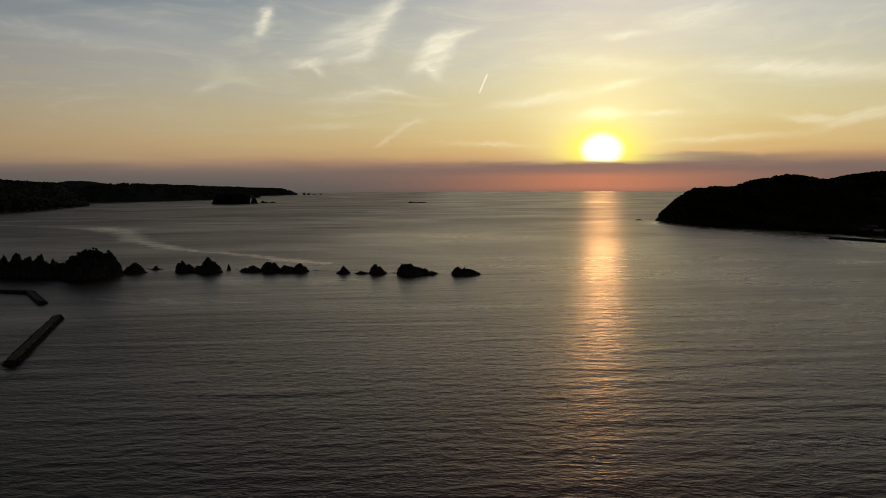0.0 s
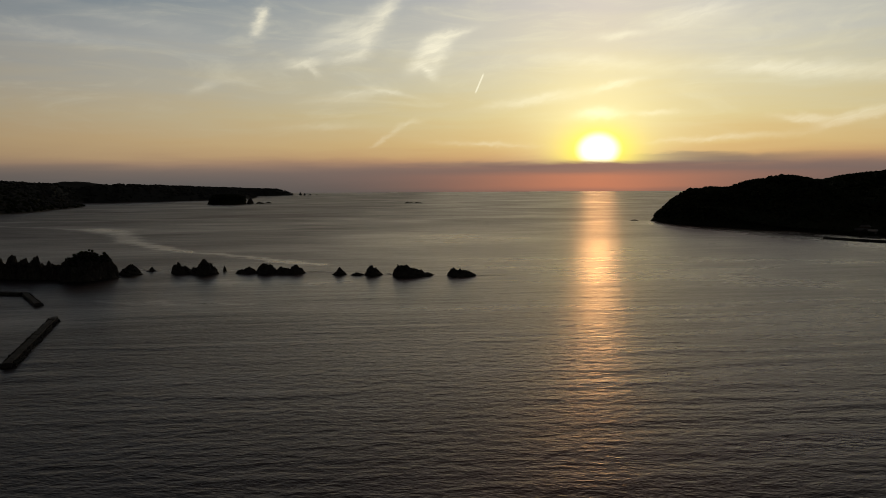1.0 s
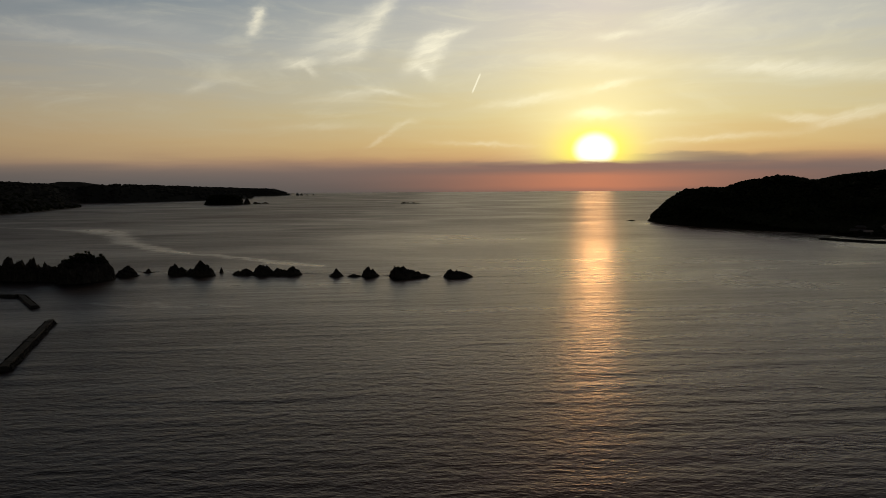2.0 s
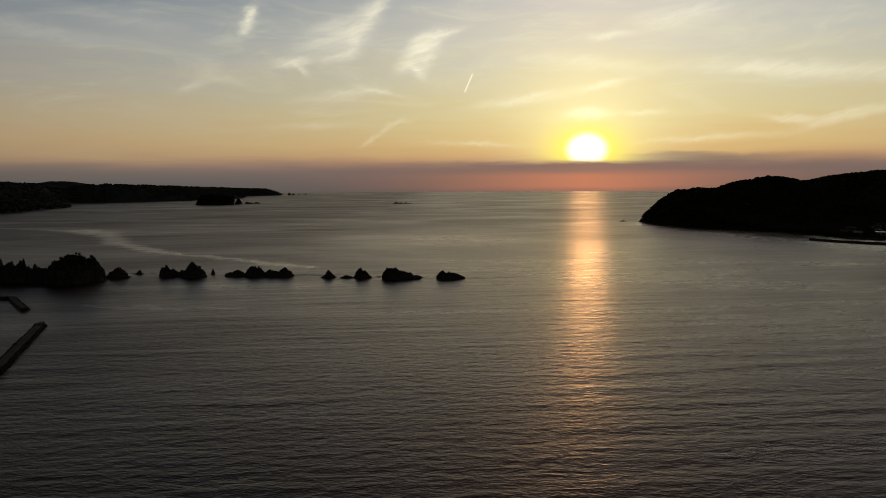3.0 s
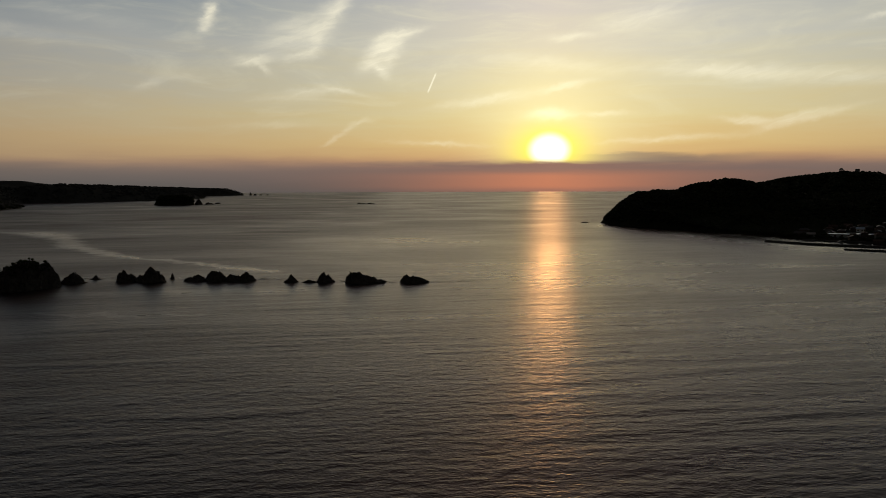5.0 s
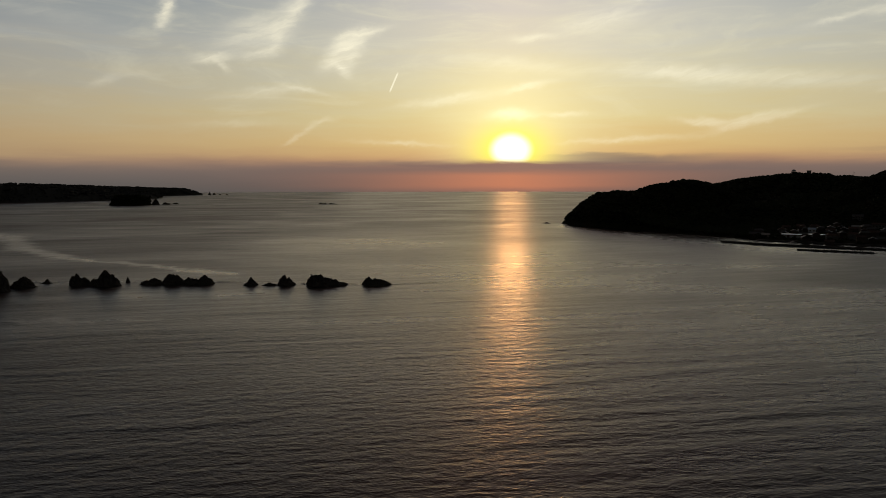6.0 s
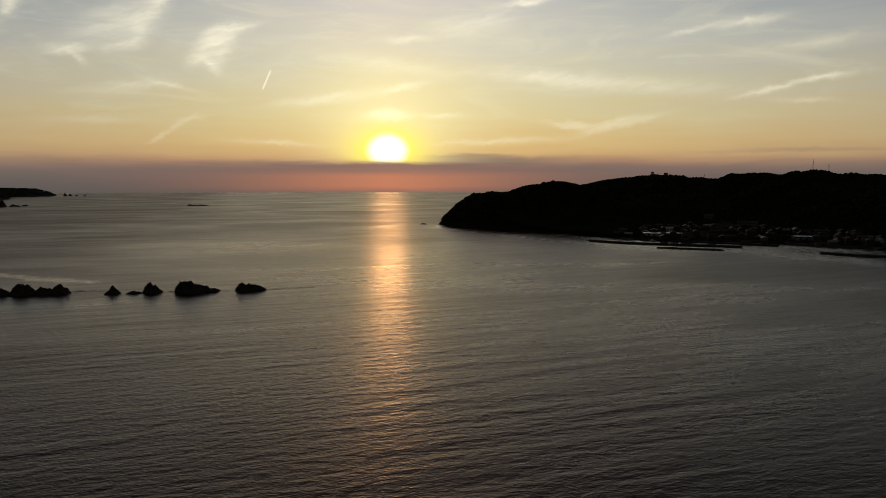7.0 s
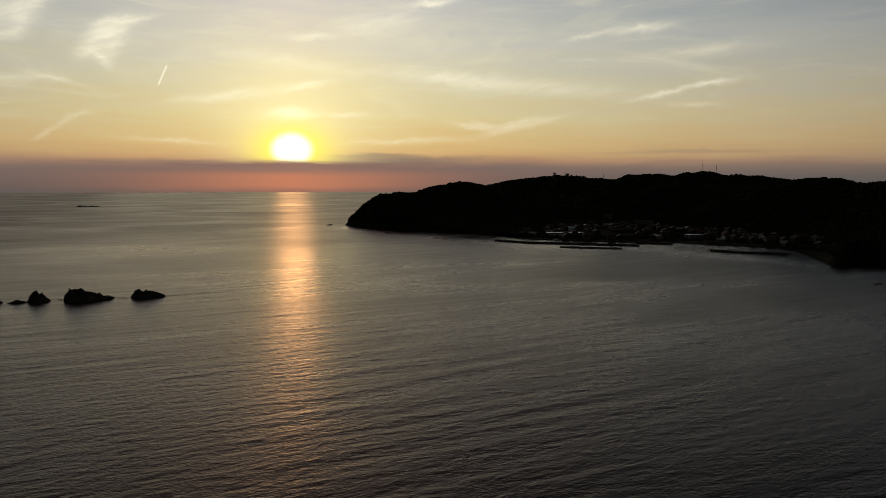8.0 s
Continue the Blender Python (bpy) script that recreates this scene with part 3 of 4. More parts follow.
def woods(name, spots, mat, label, small=3.6, tall=6.2, seed=1):
    """Many tree crowns on the ground at spots (x, y, z), as one piece."""
    rng = np.random.RandomState(seed)
    cos, tris, base = [], [], 0
    for x, y, z in spots:
        v, f = CROWNS[rng.randint(len(CROWNS))]
        h, w, t = rng.uniform(small, tall), rng.uniform(small, tall) * 1.5, rng.uniform(0, math.tau)
        c, s = math.cos(t), math.sin(t)
        w = np.stack(((v[:, 0] * c - v[:, 1] * s) * w + x, (v[:, 0] * s + v[:, 1] * c) * w + y, v[:, 2] * h + z - 0.8), -1)
        cos.append(w), tris.append(f + base)
        base += len(v)
    ob = fast_mesh(name, np.concatenate(cos), np.concatenate(tris), mat, smooth=False)
    return tagged(ob, label, "trees", kind="stuff")


def sow(land, count, x0, x1, y0, y1, seed, low=6.0, shore=6.0, clear=()):
    rng = np.random.RandomState(seed)
    px, py = rng.uniform(x0, x1, count), rng.uniform(y0, y1, count)
    z, edge, ok = land.height(px, py)
    ok &= (z > low) & (edge > shore)
    for cx, cy, r in clear:
        ok &= np.hypot(px - cx, py - cy) > r
    ok &= ~inside(px, py, ZONE) | (rng.uniform(0, 1, count) < 0.12)
    return np.stack((px, py, z), -1)[ok]


DOME_SPOT, BLOCK_SPOT = (979, 1510), (1004, 1492)
woods("woodland", sow(HEADLAND, 48000, 335, 1080, 330, 1200, 3, 1.5, 3.0, ((DOME_SPOT[0], DOME_SPOT[1], 22), (BLOCK_SPOT[0], BLOCK_SPOT[1], 16))), LEAF, "dense dark evergreen woodland covering the headland", 2.8, 4.8, seed=4)
woods("woodland", sow(HEADLAND, 5000, 680, 1250, 1200, 1640, 5, 30.0, 5.0, ((DOME_SPOT[0], DOME_SPOT[1], 22), (BLOCK_SPOT[0], BLOCK_SPOT[1], 16))), LEAF, "dark evergreen woodland along the farther ridge", 4.5, 6.5, seed=6)
woods("woodland", sow(FAR_COAST, 14000, -1500, -740, 1450, 4000, 7, 1.5, 4.0), HAZED_LEAF, "dark woodland along the far low coast", 6, 8, seed=8)
woods("woodland", sow(FAR_COAST, 7000, -1250, -925, 1450, 2075, 17, 1.0, 1.0), LEAF, "dark evergreen woodland on the low point", 4, 6, seed=18)
woods("woodland", sow(WOODED_ISLET, 420, -715, -590, 2185, 2265, 9, 4.0, 3.0), LEAF, "dense trees on the flat-topped islet", 4, 6.5, seed=10)


# ---------------------------------------------------------------- sea rocks
def rock(x, y, half, deep, peaks, label, turn=0.0, seed=1, crag=0.5, group="chain of sea rocks", name="sea_rock", rings=16, sides=44):
    """A sea rock (y: its front): peaks are (offset along it, height, reach, steepness); offsets from its middle, all in metres."""
    rng = np.random.RandomState(seed)
    t = np.arange(sides) * math.tau / sides
    edge = 1 + 0.10 * np.sin(3 * t + rng.uniform(0, 6)) + 0.07 * np.sin(5 * t + rng.uniform(0, 6)) + rng.uniform(-0.06, 0.06, sides)
    co, faces = [], []
    for i in range(rings + 1):
        f = (i / rings) ** 0.85
        co.append(np.stack((np.cos(t) * edge * half * f, np.sin(t) * edge * deep * f, np.full(sides, f)), -1))
    co = np.concatenate(co)
    u, w, f = co[:, 0], co[:, 1], co[:, 2]
    z = np.zeros(len(co))
    for pu, h, reach, steep in peaks:
        d = np.hypot((u - pu) / reach, w / (deep * 0.95))
        z = np.maximum(z, h * np.clip(1 - d ** (steep * 0.9), 0, 1) ** 0.9)
    n = hills(u, w, 5.0, seed, 4) + 0.9 * (0.5 - np.abs(hills(u, w, 2.6, seed + 9, 3)) * 2)
    z = np.maximum(z * 0.93, 0.5 * (1 - f)) * (1 + 0.20 * n) + crag * n * np.clip(1 - f, 0, 1) ** 0.4
    z = z * np.clip((1 - f) * 9, 0, 1) - 1.2 * (f > 0.97)
    # steps and clefts lean the sides in and out
    lean = 1 + 0.06 * np.sin(z * 2.6 + 3 * np.arctan2(w, u)) + 0.05 * hills(u + z * 2, w - z, 3.0, seed + 4, 2)
    co = np.stack((u * lean, w * lean, z), -1)
    for i in range(rings):
        for k in range(sides):
            a, b, j = i * sides, (i + 1) * sides, (k + 1) % sides
            faces.append((a + k, b + k, b + j, a + j))
    ob = mesh_object(name, co, faces, ROCK)
    ob.matrix_world = pose(x, y + deep * 0.7, 0, 0, 0, turn)
    return tagged(ob, label, "rock", group)


def ground_of(ob, x, y):
    """Height of a rock's mesh near x, y."""
    near = min(ob.data.vertices, key=lambda v: (v.co.x - x) ** 2 + (v.co.y - y) ** 2)
    return near.co.z


rock(14, 465, 9.4, 5.5, [(-4.5, 5.4, 5, 1.5), (0, 4.4, 6, 1.5), (4, 3.4, 5, 1.5), (7.5, 2.4, 3.5, 1.5)], "low dark wedge-shaped sea rock", 0, 11, 0.35)
WEDGE = rock(-17.5, 466, 13.4, 7.5, [(-8, 7.2, 6.0, 2.2), (-4.5, 6.8, 6.8, 1.9), (0, 5.6, 7, 1.5), (5, 3.8, 6, 1.4), (10, 2.2, 4.5, 1.4)], "dark sea rock sloping down, bushes on its top", 0, 12, 0.4)
rock(-44.5, 473, 6.8, 5, [(-0.8, 6.6, 4.4, 1.5), (2.2, 5.0, 3.8, 1.4), (5, 2.6, 3, 1.2)], "dark pointed sea rock with stepped side", 0, 13, 0.5)
rock(-54.5, 474, 5.2, 2.6, [(0, 1.9, 5, 1.5)], "low dark reef ledge", 0, 14, 0.2)
rock(-67, 476, 5.0, 3.6, [(0.4, 5.9, 3.6, 1.0), (-2, 2.4, 3, 1.2), (2.4, 3.0, 3, 1.2)], "small dark pyramid-shaped sea rock", 0, 15, 0.35)
rock(-132, 488, 9.0, 5, [(1.5, 4.2, 6.5, 1.5), (-4, 2.4, 5, 1.4)], "low rounded dark sea rock", 0, 16, 0.3)
rock(-119, 487, 8.0, 6, [(-0.5, 7.4, 7.0, 1.7), (3, 5.8, 5, 1.7)], "dark peaked sea rock", 0, 17, 0.4)
rock(-106.5, 485, 8.0, 5, [(-1, 4.4, 7, 1.7), (3, 3.8, 5, 1.6)], "low rounded dark sea rock", 0, 18, 0.3)
rock(-98.5, 484.5, 6.6, 5, [(0.5, 5.9, 5.5, 1.7), (3.5, 4.2, 3.5, 1.7)], "dark humped sea rock", 0, 19, 0.35)
rock(-151, 502, 1.5, 1.4, [(0, 4.6, 1.5, 1.2)], "thin dark rock spike", 0, 20, 0.1, rings=10, sides=20)
rock(-178.5, 490, 7.0, 5, [(-2.5, 7.3, 5, 1.9), (3, 5.2, 4.5, 1.9)], "dark double-humped sea rock", 0, 21, 0.35)
rock(-168, 489, 5.2, 4, [(0, 4.6, 5, 1.8)], "low rounded dark sea rock", 0, 22, 0.3)
rock(-159.5, 483, 9.0, 6.5, [(-1.2, 9.6, 6.2, 1.9), (1.8, 8.4, 5.6, 1.8), (5.0, 5.2, 4.4, 1.6)], "dark steep-sided peaked sea rock", 0, 23, 0.5)
rock(-203.5, 504, 4.4, 2.2, [(0.2, 3.3, 2.2, 1.2), (0, 1.2, 4.4, 1.5)], "small dark rock on a reef ledge", 0, 24, 0.2)
rock(-210, 482, 8.2, 6, [(0.5, 7.2, 6.8, 1.9), (-4, 4.6, 4, 1.6)], "dark dome-shaped sea rock", 0, 25, 0.35)
STACK = rock(-228.5, 456, 17.0, 13, [(-9, 13.4, 10, 4.6), (-1, 15.6, 13, 4.6), (8, 14.4, 9.5, 4.8)], "large flat-topped dark sea stack with trees on top", 28, 26, 0.7, rings=26, sides=64)
for px_, py_, high, wide, sd, words in ((-249, 463, 9.2, 5.0, 30, "dark blunt rock spire beside the large stack"), (-256, 465, 10.5, 5.5, 31, "dark leaning rock spire"), (-265, 466, 14.3, 6.6, 32, "dark broad rock spire"),
                                  (-273, 467, 13.6, 5.2, 33, "dark pointed rock spire"), (-281, 468, 15.8, 6.0, 34, "dark tall pointed rock spire"), (-290, 468, 14.0, 6.5, 35, "dark ragged rock spire")):
    rock(px_, py_, wide, 6.0, [(0, high * 0.94, wide * 0.62, 3.2), (-wide * 0.42, high * 0.84, wide * 0.5, 2.8), (wide * 0.4, high * 0.72, wide * 0.6, 2.6)], words, 30, sd, 0.8, rings=18, sides=36)
rock(-268, 468, 27, 7, [(-14, 10, 16, 2.4), (0, 9.0, 16, 2.4), (14, 8.5, 14, 2.4)], "long dark rock base under the spires", 2, 36, 0.6)
# off-lying reefs
rock(-92, 2200, 20, 8, [(-6, 4.2, 9, 1.6), (6, 3.0, 10, 1.6)], "low dark reef far out in the bay", 0, 41, 0.4, group="outer reefs", name="reef")
rock(-62, 2196, 17, 6, [(-6, 3.8, 9, 1.6), (5, 2.2, 9, 1.6)], "low dark reef far out in the bay", 0, 42, 0.3, group="outer reefs", name="reef")
rock(309, 1131, 8, 3, [(0, 1.3, 7, 2.0)], "low dark reef off the headland's tip", 0, 43, 0.2, group="outer reefs", name="reef")
rock(-584, 2228, 14, 12, [(-2, 17, 12, 1.6)], "dark rock stack beside the wooded islet", 0, 44, 0.8, group="outer reefs", name="reef")
rock(-563, 2262, 15, 8, [(-3, 6.5, 10, 1.6), (7, 4, 8, 1.6)], "low dark reef beside the wooded islet", 0, 45, 0.5, group="outer reefs", name="reef")
rock(-545, 2300, 12, 6, [(0, 4.2, 11, 1.6)], "low dark reef beside the wooded islet", 0, 46, 0.3, group="outer reefs", name="reef")
for rx_, high, sd in ((-742, 16, 51), (-720, 12, 52), (-690, 7, 53), (-655, 6, 54)):
    rock(rx_, 3860, 12, 8, [(0, high, 9, 1.3)], "small far sea stack off the cape", 0, sd, 0.5, group="outer reefs", name="sea_stack", rings=10, sides=24)


def shrubs(ob, count, u0, u1, w, low, small, tall, label, seed):
    """Bushes on a rock's upper side."""
    rng = np.random.RandomState(seed)
    spots = []
    m = ob.matrix_world
    while len(spots) < count:
        u, v = rng.uniform(u0, u1), rng.uniform(-w, w)
        z = ground_of(ob, u, v)
        if z > low:
            p = m @ Vector((u, v, z))
            spots.append((p.x, p.y, p.z + 0.4))
    woods("shrubs", spots, LEAF, label, small, tall, seed)


bpy.context.view_layer.update()
shrubs(STACK, 420, -11, 12, 8, 9.5, 0.9, 1.6, "dense wind-bent trees on the large stack", 3)
shrubs(WEDGE, 40, -11, -1, 5, 5.2, 0.4, 0.8, "bushes on the sloping sea rock", 4)


# ---------------------------------------------------------------- foam
def foam(line, wide, label, seed):
    """Ragged patches of foam along a line on the water."""
    rng = random.Random(seed)
    verts, faces = [], []
    for (x0, y0), (x1, y1) in zip(line, line[1:]):
        run = math.hypot(x1 - x0, y1 - y0)
        for k in range(int(run / 1.1)):
            if rng.random() < 0.35:
                continue
            s = (k + rng.random()) * 1.1 / run
            cx, cy = x0 + (x1 - x0) * s, y0 + (y1 - y0) * s + rng.gauss(0, wide * 0.5)
            n, r = 7, rng.uniform(0.35, 1.0)
            base = len(verts)
            verts.append((cx, cy, 0.34))
            for i in range(n):
                a, q = i * math.tau / n, r * rng.uniform(0.55, 1.3)
                verts.append((cx + 1.7 * q * math.cos(a), cy + 0.75 * q * math.sin(a), 0.26))
            faces += [(base, base + 1 + i, base + 1 + (i + 1) % n) for i in range(n)]
    ob = mesh_object("sea_foam", verts, faces, FOAM)
    return tagged(ob, label, "foam", kind="stuff")


foam([(-203, 512), (-188, 503), (-150, 508), (-141, 500)], 1.6, "thin broken foam on the reef between the rocks", 1)
foam([(-93, 498), (-74, 492), (-60, 486), (-36, 482), (-30, 478)], 1.4, "thin broken foam along the line of rocks", 2)
foam([(-5, 472), (4, 471)], 0.8, "small patch of foam between two sea rocks", 3)
foam([(24, 470), (52, 473), (66, 476)], 0.9, "thin broken foam beyond the last rock", 4)
foam([(-240, 520), (-205, 512)], 1.6, "thin broken foam behind the large stack", 5)


# ---------------------------------------------------------------- breakwaters
def block_mesh(size):
    """A four-legged concrete armour block."""
    bm = bmesh.new()
    for way in ((0, 0, 1), (0.943, 0, -0.333), (-0.471, 0.816, -0.333), (-0.471, -0.816, -0.333)):
        tube(bm, (0, 0, 0), Vector(way) * size, size * 0.42, size * 0.27, 6)
    me = bpy.data.meshes.new("armour_block")
    bm.to_mesh(me)
    bm.free()
    me.materials.append(CONCRETE)
    return me


def along(line, step):
    """Places and headings every step metres along a polyline."""
    out, left = [], 0.0
    for (x0, y0), (x1, y1) in zip(line, line[1:]):
        run = math.hypot(x1 - x0, y1 - y0)
        s = left
        while s < run:
            out.append((x0 + (x1 - x0) * s / run, y0 + (y1 - y0) * s / run, math.atan2(y1 - y0, x1 - x0)))
            s += step
        left = s - run
    return out


def breakwater(line, wide, top, unit, label, parapet=0, armour=0.0, rows=(), seed=1, group="harbour breakwaters"):
    """Concrete units end to end along a line; parapet: +1 or -1 for the side it stands on; armour: block size, in rows of (offset, height)."""
    rng = random.Random(seed)
    x0, y0 = line[0]
    thing = empty("breakwater", pose(x0, y0, 0), label, "breakwater", group)
    shared = {}
    for x, y, a in along(line, unit):
        if not shared:
            bm = bmesh.new()
            box(bm, -unit / 2 + 0.04, unit / 2 - 0.04, -wide / 2, wide / 2, -2.0, top, 0.12)
            shared["deck"] = bm
            me = bpy.data.meshes.new("deck_unit")
            bm.to_mesh(me)
            me.materials.append(CONCRETE)
            shared["deck"] = me
            if parapet:
                bm2 = bmesh.new()
                w0 = parapet * (wide / 2 - 0.9)
                box(bm2, -unit / 2 + 0.06, unit / 2 - 0.06, min(w0, w0 + parapet * 0.8), max(w0, w0 + parapet * 0.8), top + 0.003, top + 0.8, 0.08)
                me2 = bpy.data.meshes.new("parapet_unit")
                bm2.to_mesh(me2)
                me2.materials.append(CONCRETE)
                shared["parapet"] = me2
        for key, me in shared.items():
            ob = new("deck_unit" if key == "deck" else "parapet_unit", me)
            ob.parent = thing
            ob.matrix_local = Matrix.Translation((x - x0, y - y0, rng.uniform(-0.10, 0.10))) @ pose(0, 0, 0, rng.uniform(-0.6, 0.6), 0, math.degrees(a) + rng.uniform(-0.6, 0.6))
    if armour:
        me = block_mesh(armour)
        for off, height in rows:
            for x, y, a in along(line, armour * 1.25):
                ob = new("armour_block", me)
                ob.parent = thing
                o = off + rng.uniform(-0.5, 0.5) * armour
                ob.matrix_local = Matrix.Translation((x - x0 - math.sin(a) * o, y - y0 + math.cos(a) * o, height + rng.uniform(-0.35, 0.35) * armour)) @ pose(0, 0, 0, rng.uniform(0, 360), rng.uniform(0, 360), rng.uniform(0, 360))
    return thing


breakwater([(-173.5, 319), (-145, 236)], 2.6, 1.6, 7.0, "detached concrete breakwater with armour blocks along both sides", 0, 0.95, ((1.4, 0.6), (2.0, -0.1), (-1.4, 0.6), (-2.0, -0.1)), 2)
breakwater([(-264, 405), (-231, 397), (-203.5, 360)], 2.8, 1.6, 7.0, "bent concrete breakwater with armour blocks at its outer side", 0, 0.95, ((1.5, 0.6), (2.2, -0.1)), 3)
breakwater([(408, 749), (431, 710), (523, 629)], 3.4, 1.2, 8.0, "long concrete harbour breakwater with low parapet", -1, 0, (), 4)
breakwater([(440, 645), (481, 611)], 4.0, 1.3, 6.0, "low detached breakwater off the harbour", 0, 1.5, ((-2.8, 0.4),), 5)
breakwater([(432, 652), (437, 648)], 4.0, 1.2, 3.0, "short low detached breakwater", 0, 0, (), 6)
breakwater([(551, 554), (563, 527), (592, 497)], 5.0, 1.8, 6.0, "low concrete mole off the village shore", 0, 1.5, ((3.2, 0.4),), 7)
breakwater([(561, 541), (572, 517), (580, 504)], 4.0, 1.1, 6.0, "low rubble mole beside the concrete one", 0, 0, (), 8)
breakwater([(541, 669), (556, 645), (568, 632)], 5.0, 2.0, 6.0, "narrow concrete mole closing the harbour basin", 0, 0, (), 9)
breakwater([(460, 768), (470, 751), (486, 737)], 4.0, 1.2, 6.0, "short concrete jetty at the harbour's edge", 0, 0, (), 10)
breakwater([(594, 648), (618, 606), (640, 570)], 9.0, 2.0, 8.0, "straight concrete quay in front of the village", 0, 0, (), 11)
breakwater([(484, 742), (512, 707), (543, 671)], 7.0, 1.6, 8.0, "concrete quay along the harbour basin", 0, 0, (), 12)


# ---------------------------------------------------------------- the village
def ground(x, y):
    z, _, _ = HEADLAND.height(np.array([float(x)]), np.array([float(y)]))
    return float(z[0])


def house(name, x, y, turn, long, deep, storeys, wall, roof, label, hip=0.0, eave=0.6, pitch=0.45, group="village houses", category="house"):
    thing = empty(name, pose(x, y, ground(x, y) - 0.25, 0, 0, turn), label, category, group)
    high = 2.9 * storeys + 0.4
    bm = bmesh.new()
    a, b, rise = long / 2, deep / 2, deep / 2 * pitch
    v = [bm.verts.new(p) for p in ((-a, -b, 0), (a, -b, 0), (a, b, 0), (-a, b, 0), (-a, -b, high), (a, -b, high), (a, b, high), (-a, b, high), (-a + hip, 0, high + rise), (a - hip, 0, high + rise))]
    for q in ((0, 1, 5, 4), (2, 3, 7, 6), (1, 2, 6, 5), (3, 0, 4, 7), (5, 6, 9), (7, 4, 8), (3, 2, 1, 0)):
        bm.faces.new([v[i] for i in q])
    part("wall", bm, wall, thing)
    bm = bmesh.new()
    c, d, drop = a + eave, b + eave, eave * pitch
    for lift in (0.02, 0.20):
        [bm.verts.new(p) for p in ((-c, -d, high - drop + lift), (c, -d, high - drop + lift), (c, d, high - drop + lift), (-c, d, high - drop + lift), (-c + hip, 0, high + rise + lift), (c - hip, 0, high + rise + lift))]
    bm.verts.ensure_lookup_table()
    v = bm.verts
    for q in ((1, 0, 4, 5), (3, 2, 5, 4), (6, 7, 11, 10), (8, 9, 10, 11), (0, 1, 7, 6), (2, 3, 9, 8), (7, 8, 11), (9, 6, 10), (1, 5, 2), (3, 4, 0), (1, 2, 8, 7), (3, 0, 6, 9)):
        try:
            bm.faces.new([v[i] for i in q])
        except ValueError:
            pass
    part("roof", bm, roof, thing)
    bm = bmesh.new()
    box(bm, -c + hip, c - hip, -0.18, 0.18, high + rise + 0.16, high + rise + 0.40, 0.05)
    part("roof_ridge", bm, roof, thing)
    count = max(2, int(long / 3.2))
    for s in range(storeys):
        for k in range(count):
            bm = bmesh.new()
            u = -a + (k + 0.5) * long / count
            box(bm, u - 0.75, u + 0.75, -b - 0.05, -b + 0.06, 1.0 + 2.9 * s, 2.3 + 2.9 * s)
            part("window", bm, GLASS, thing, "dark glass window")
    return thing


def glass_material():
    mat, g, bsdf = material("window_glass")
    bsdf.inputs["Base Color"].default_value = (0.03, 0.035, 0.04, 1)
    g.put(bsdf.inputs["Roughness"], g.m("MULTIPLY_ADD", g.noise(place(g), 2.0), 0.05, 0.04))
    return mat


GLASS = glass_material()
kinds = [house("house", 512, 783, 58, 10, 7.5, 2, TIMBER, DARK_TILE, "two-storey weathered house with dark tiled roof", 2.0),
         house("house", 548, 700, 52, 12, 8, 1, TIMBER, DARK_TILE, "low brown timber house with dark gabled roof"),
         house("house", 640, 612, 64, 9, 7, 2, TIMBER, RUST_TILE, "two-storey brown house with rust-red roof"),
         house("house", 655, 640, 60, 11, 8, 2, PLASTER, RUST_TILE, "two-storey pale house with rust-red hipped roof", 2.5),
         house("house", 590, 690, 40, 8, 6.5, 1, PLASTER, STEEL, "small pale house with grey metal roof")]
rng = random.Random(21)
taken = [(k.location.x, k.location.y) for k in kinds] + [(495, 771), (504, 765), (517, 757), (526, 751), (621, 667), (633, 660), (543, 796), (681, 901), (693, 833), (656, 830)]
tries = 0
while len(taken) < 125 and tries < 6000:
    tries += 1
    x, y = rng.uniform(470, 750), rng.uniform(500, 890)
    if not inside(np.array([x]), np.array([y]), ZONE)[0] or min(math.hypot(x - a, y - b) for a, b in taken) < 11.5:
        continue
    z = ground(x, y)
    if z > 11:
        continue
    taken.append((x, y))
    copy_thing(rng.choice(kinds[:3] + kinds), pose(x, y, z - 0.25, 0, 0, rng.choice((52, 58, 64, 142, 150)) + rng.uniform(-8, 8)))


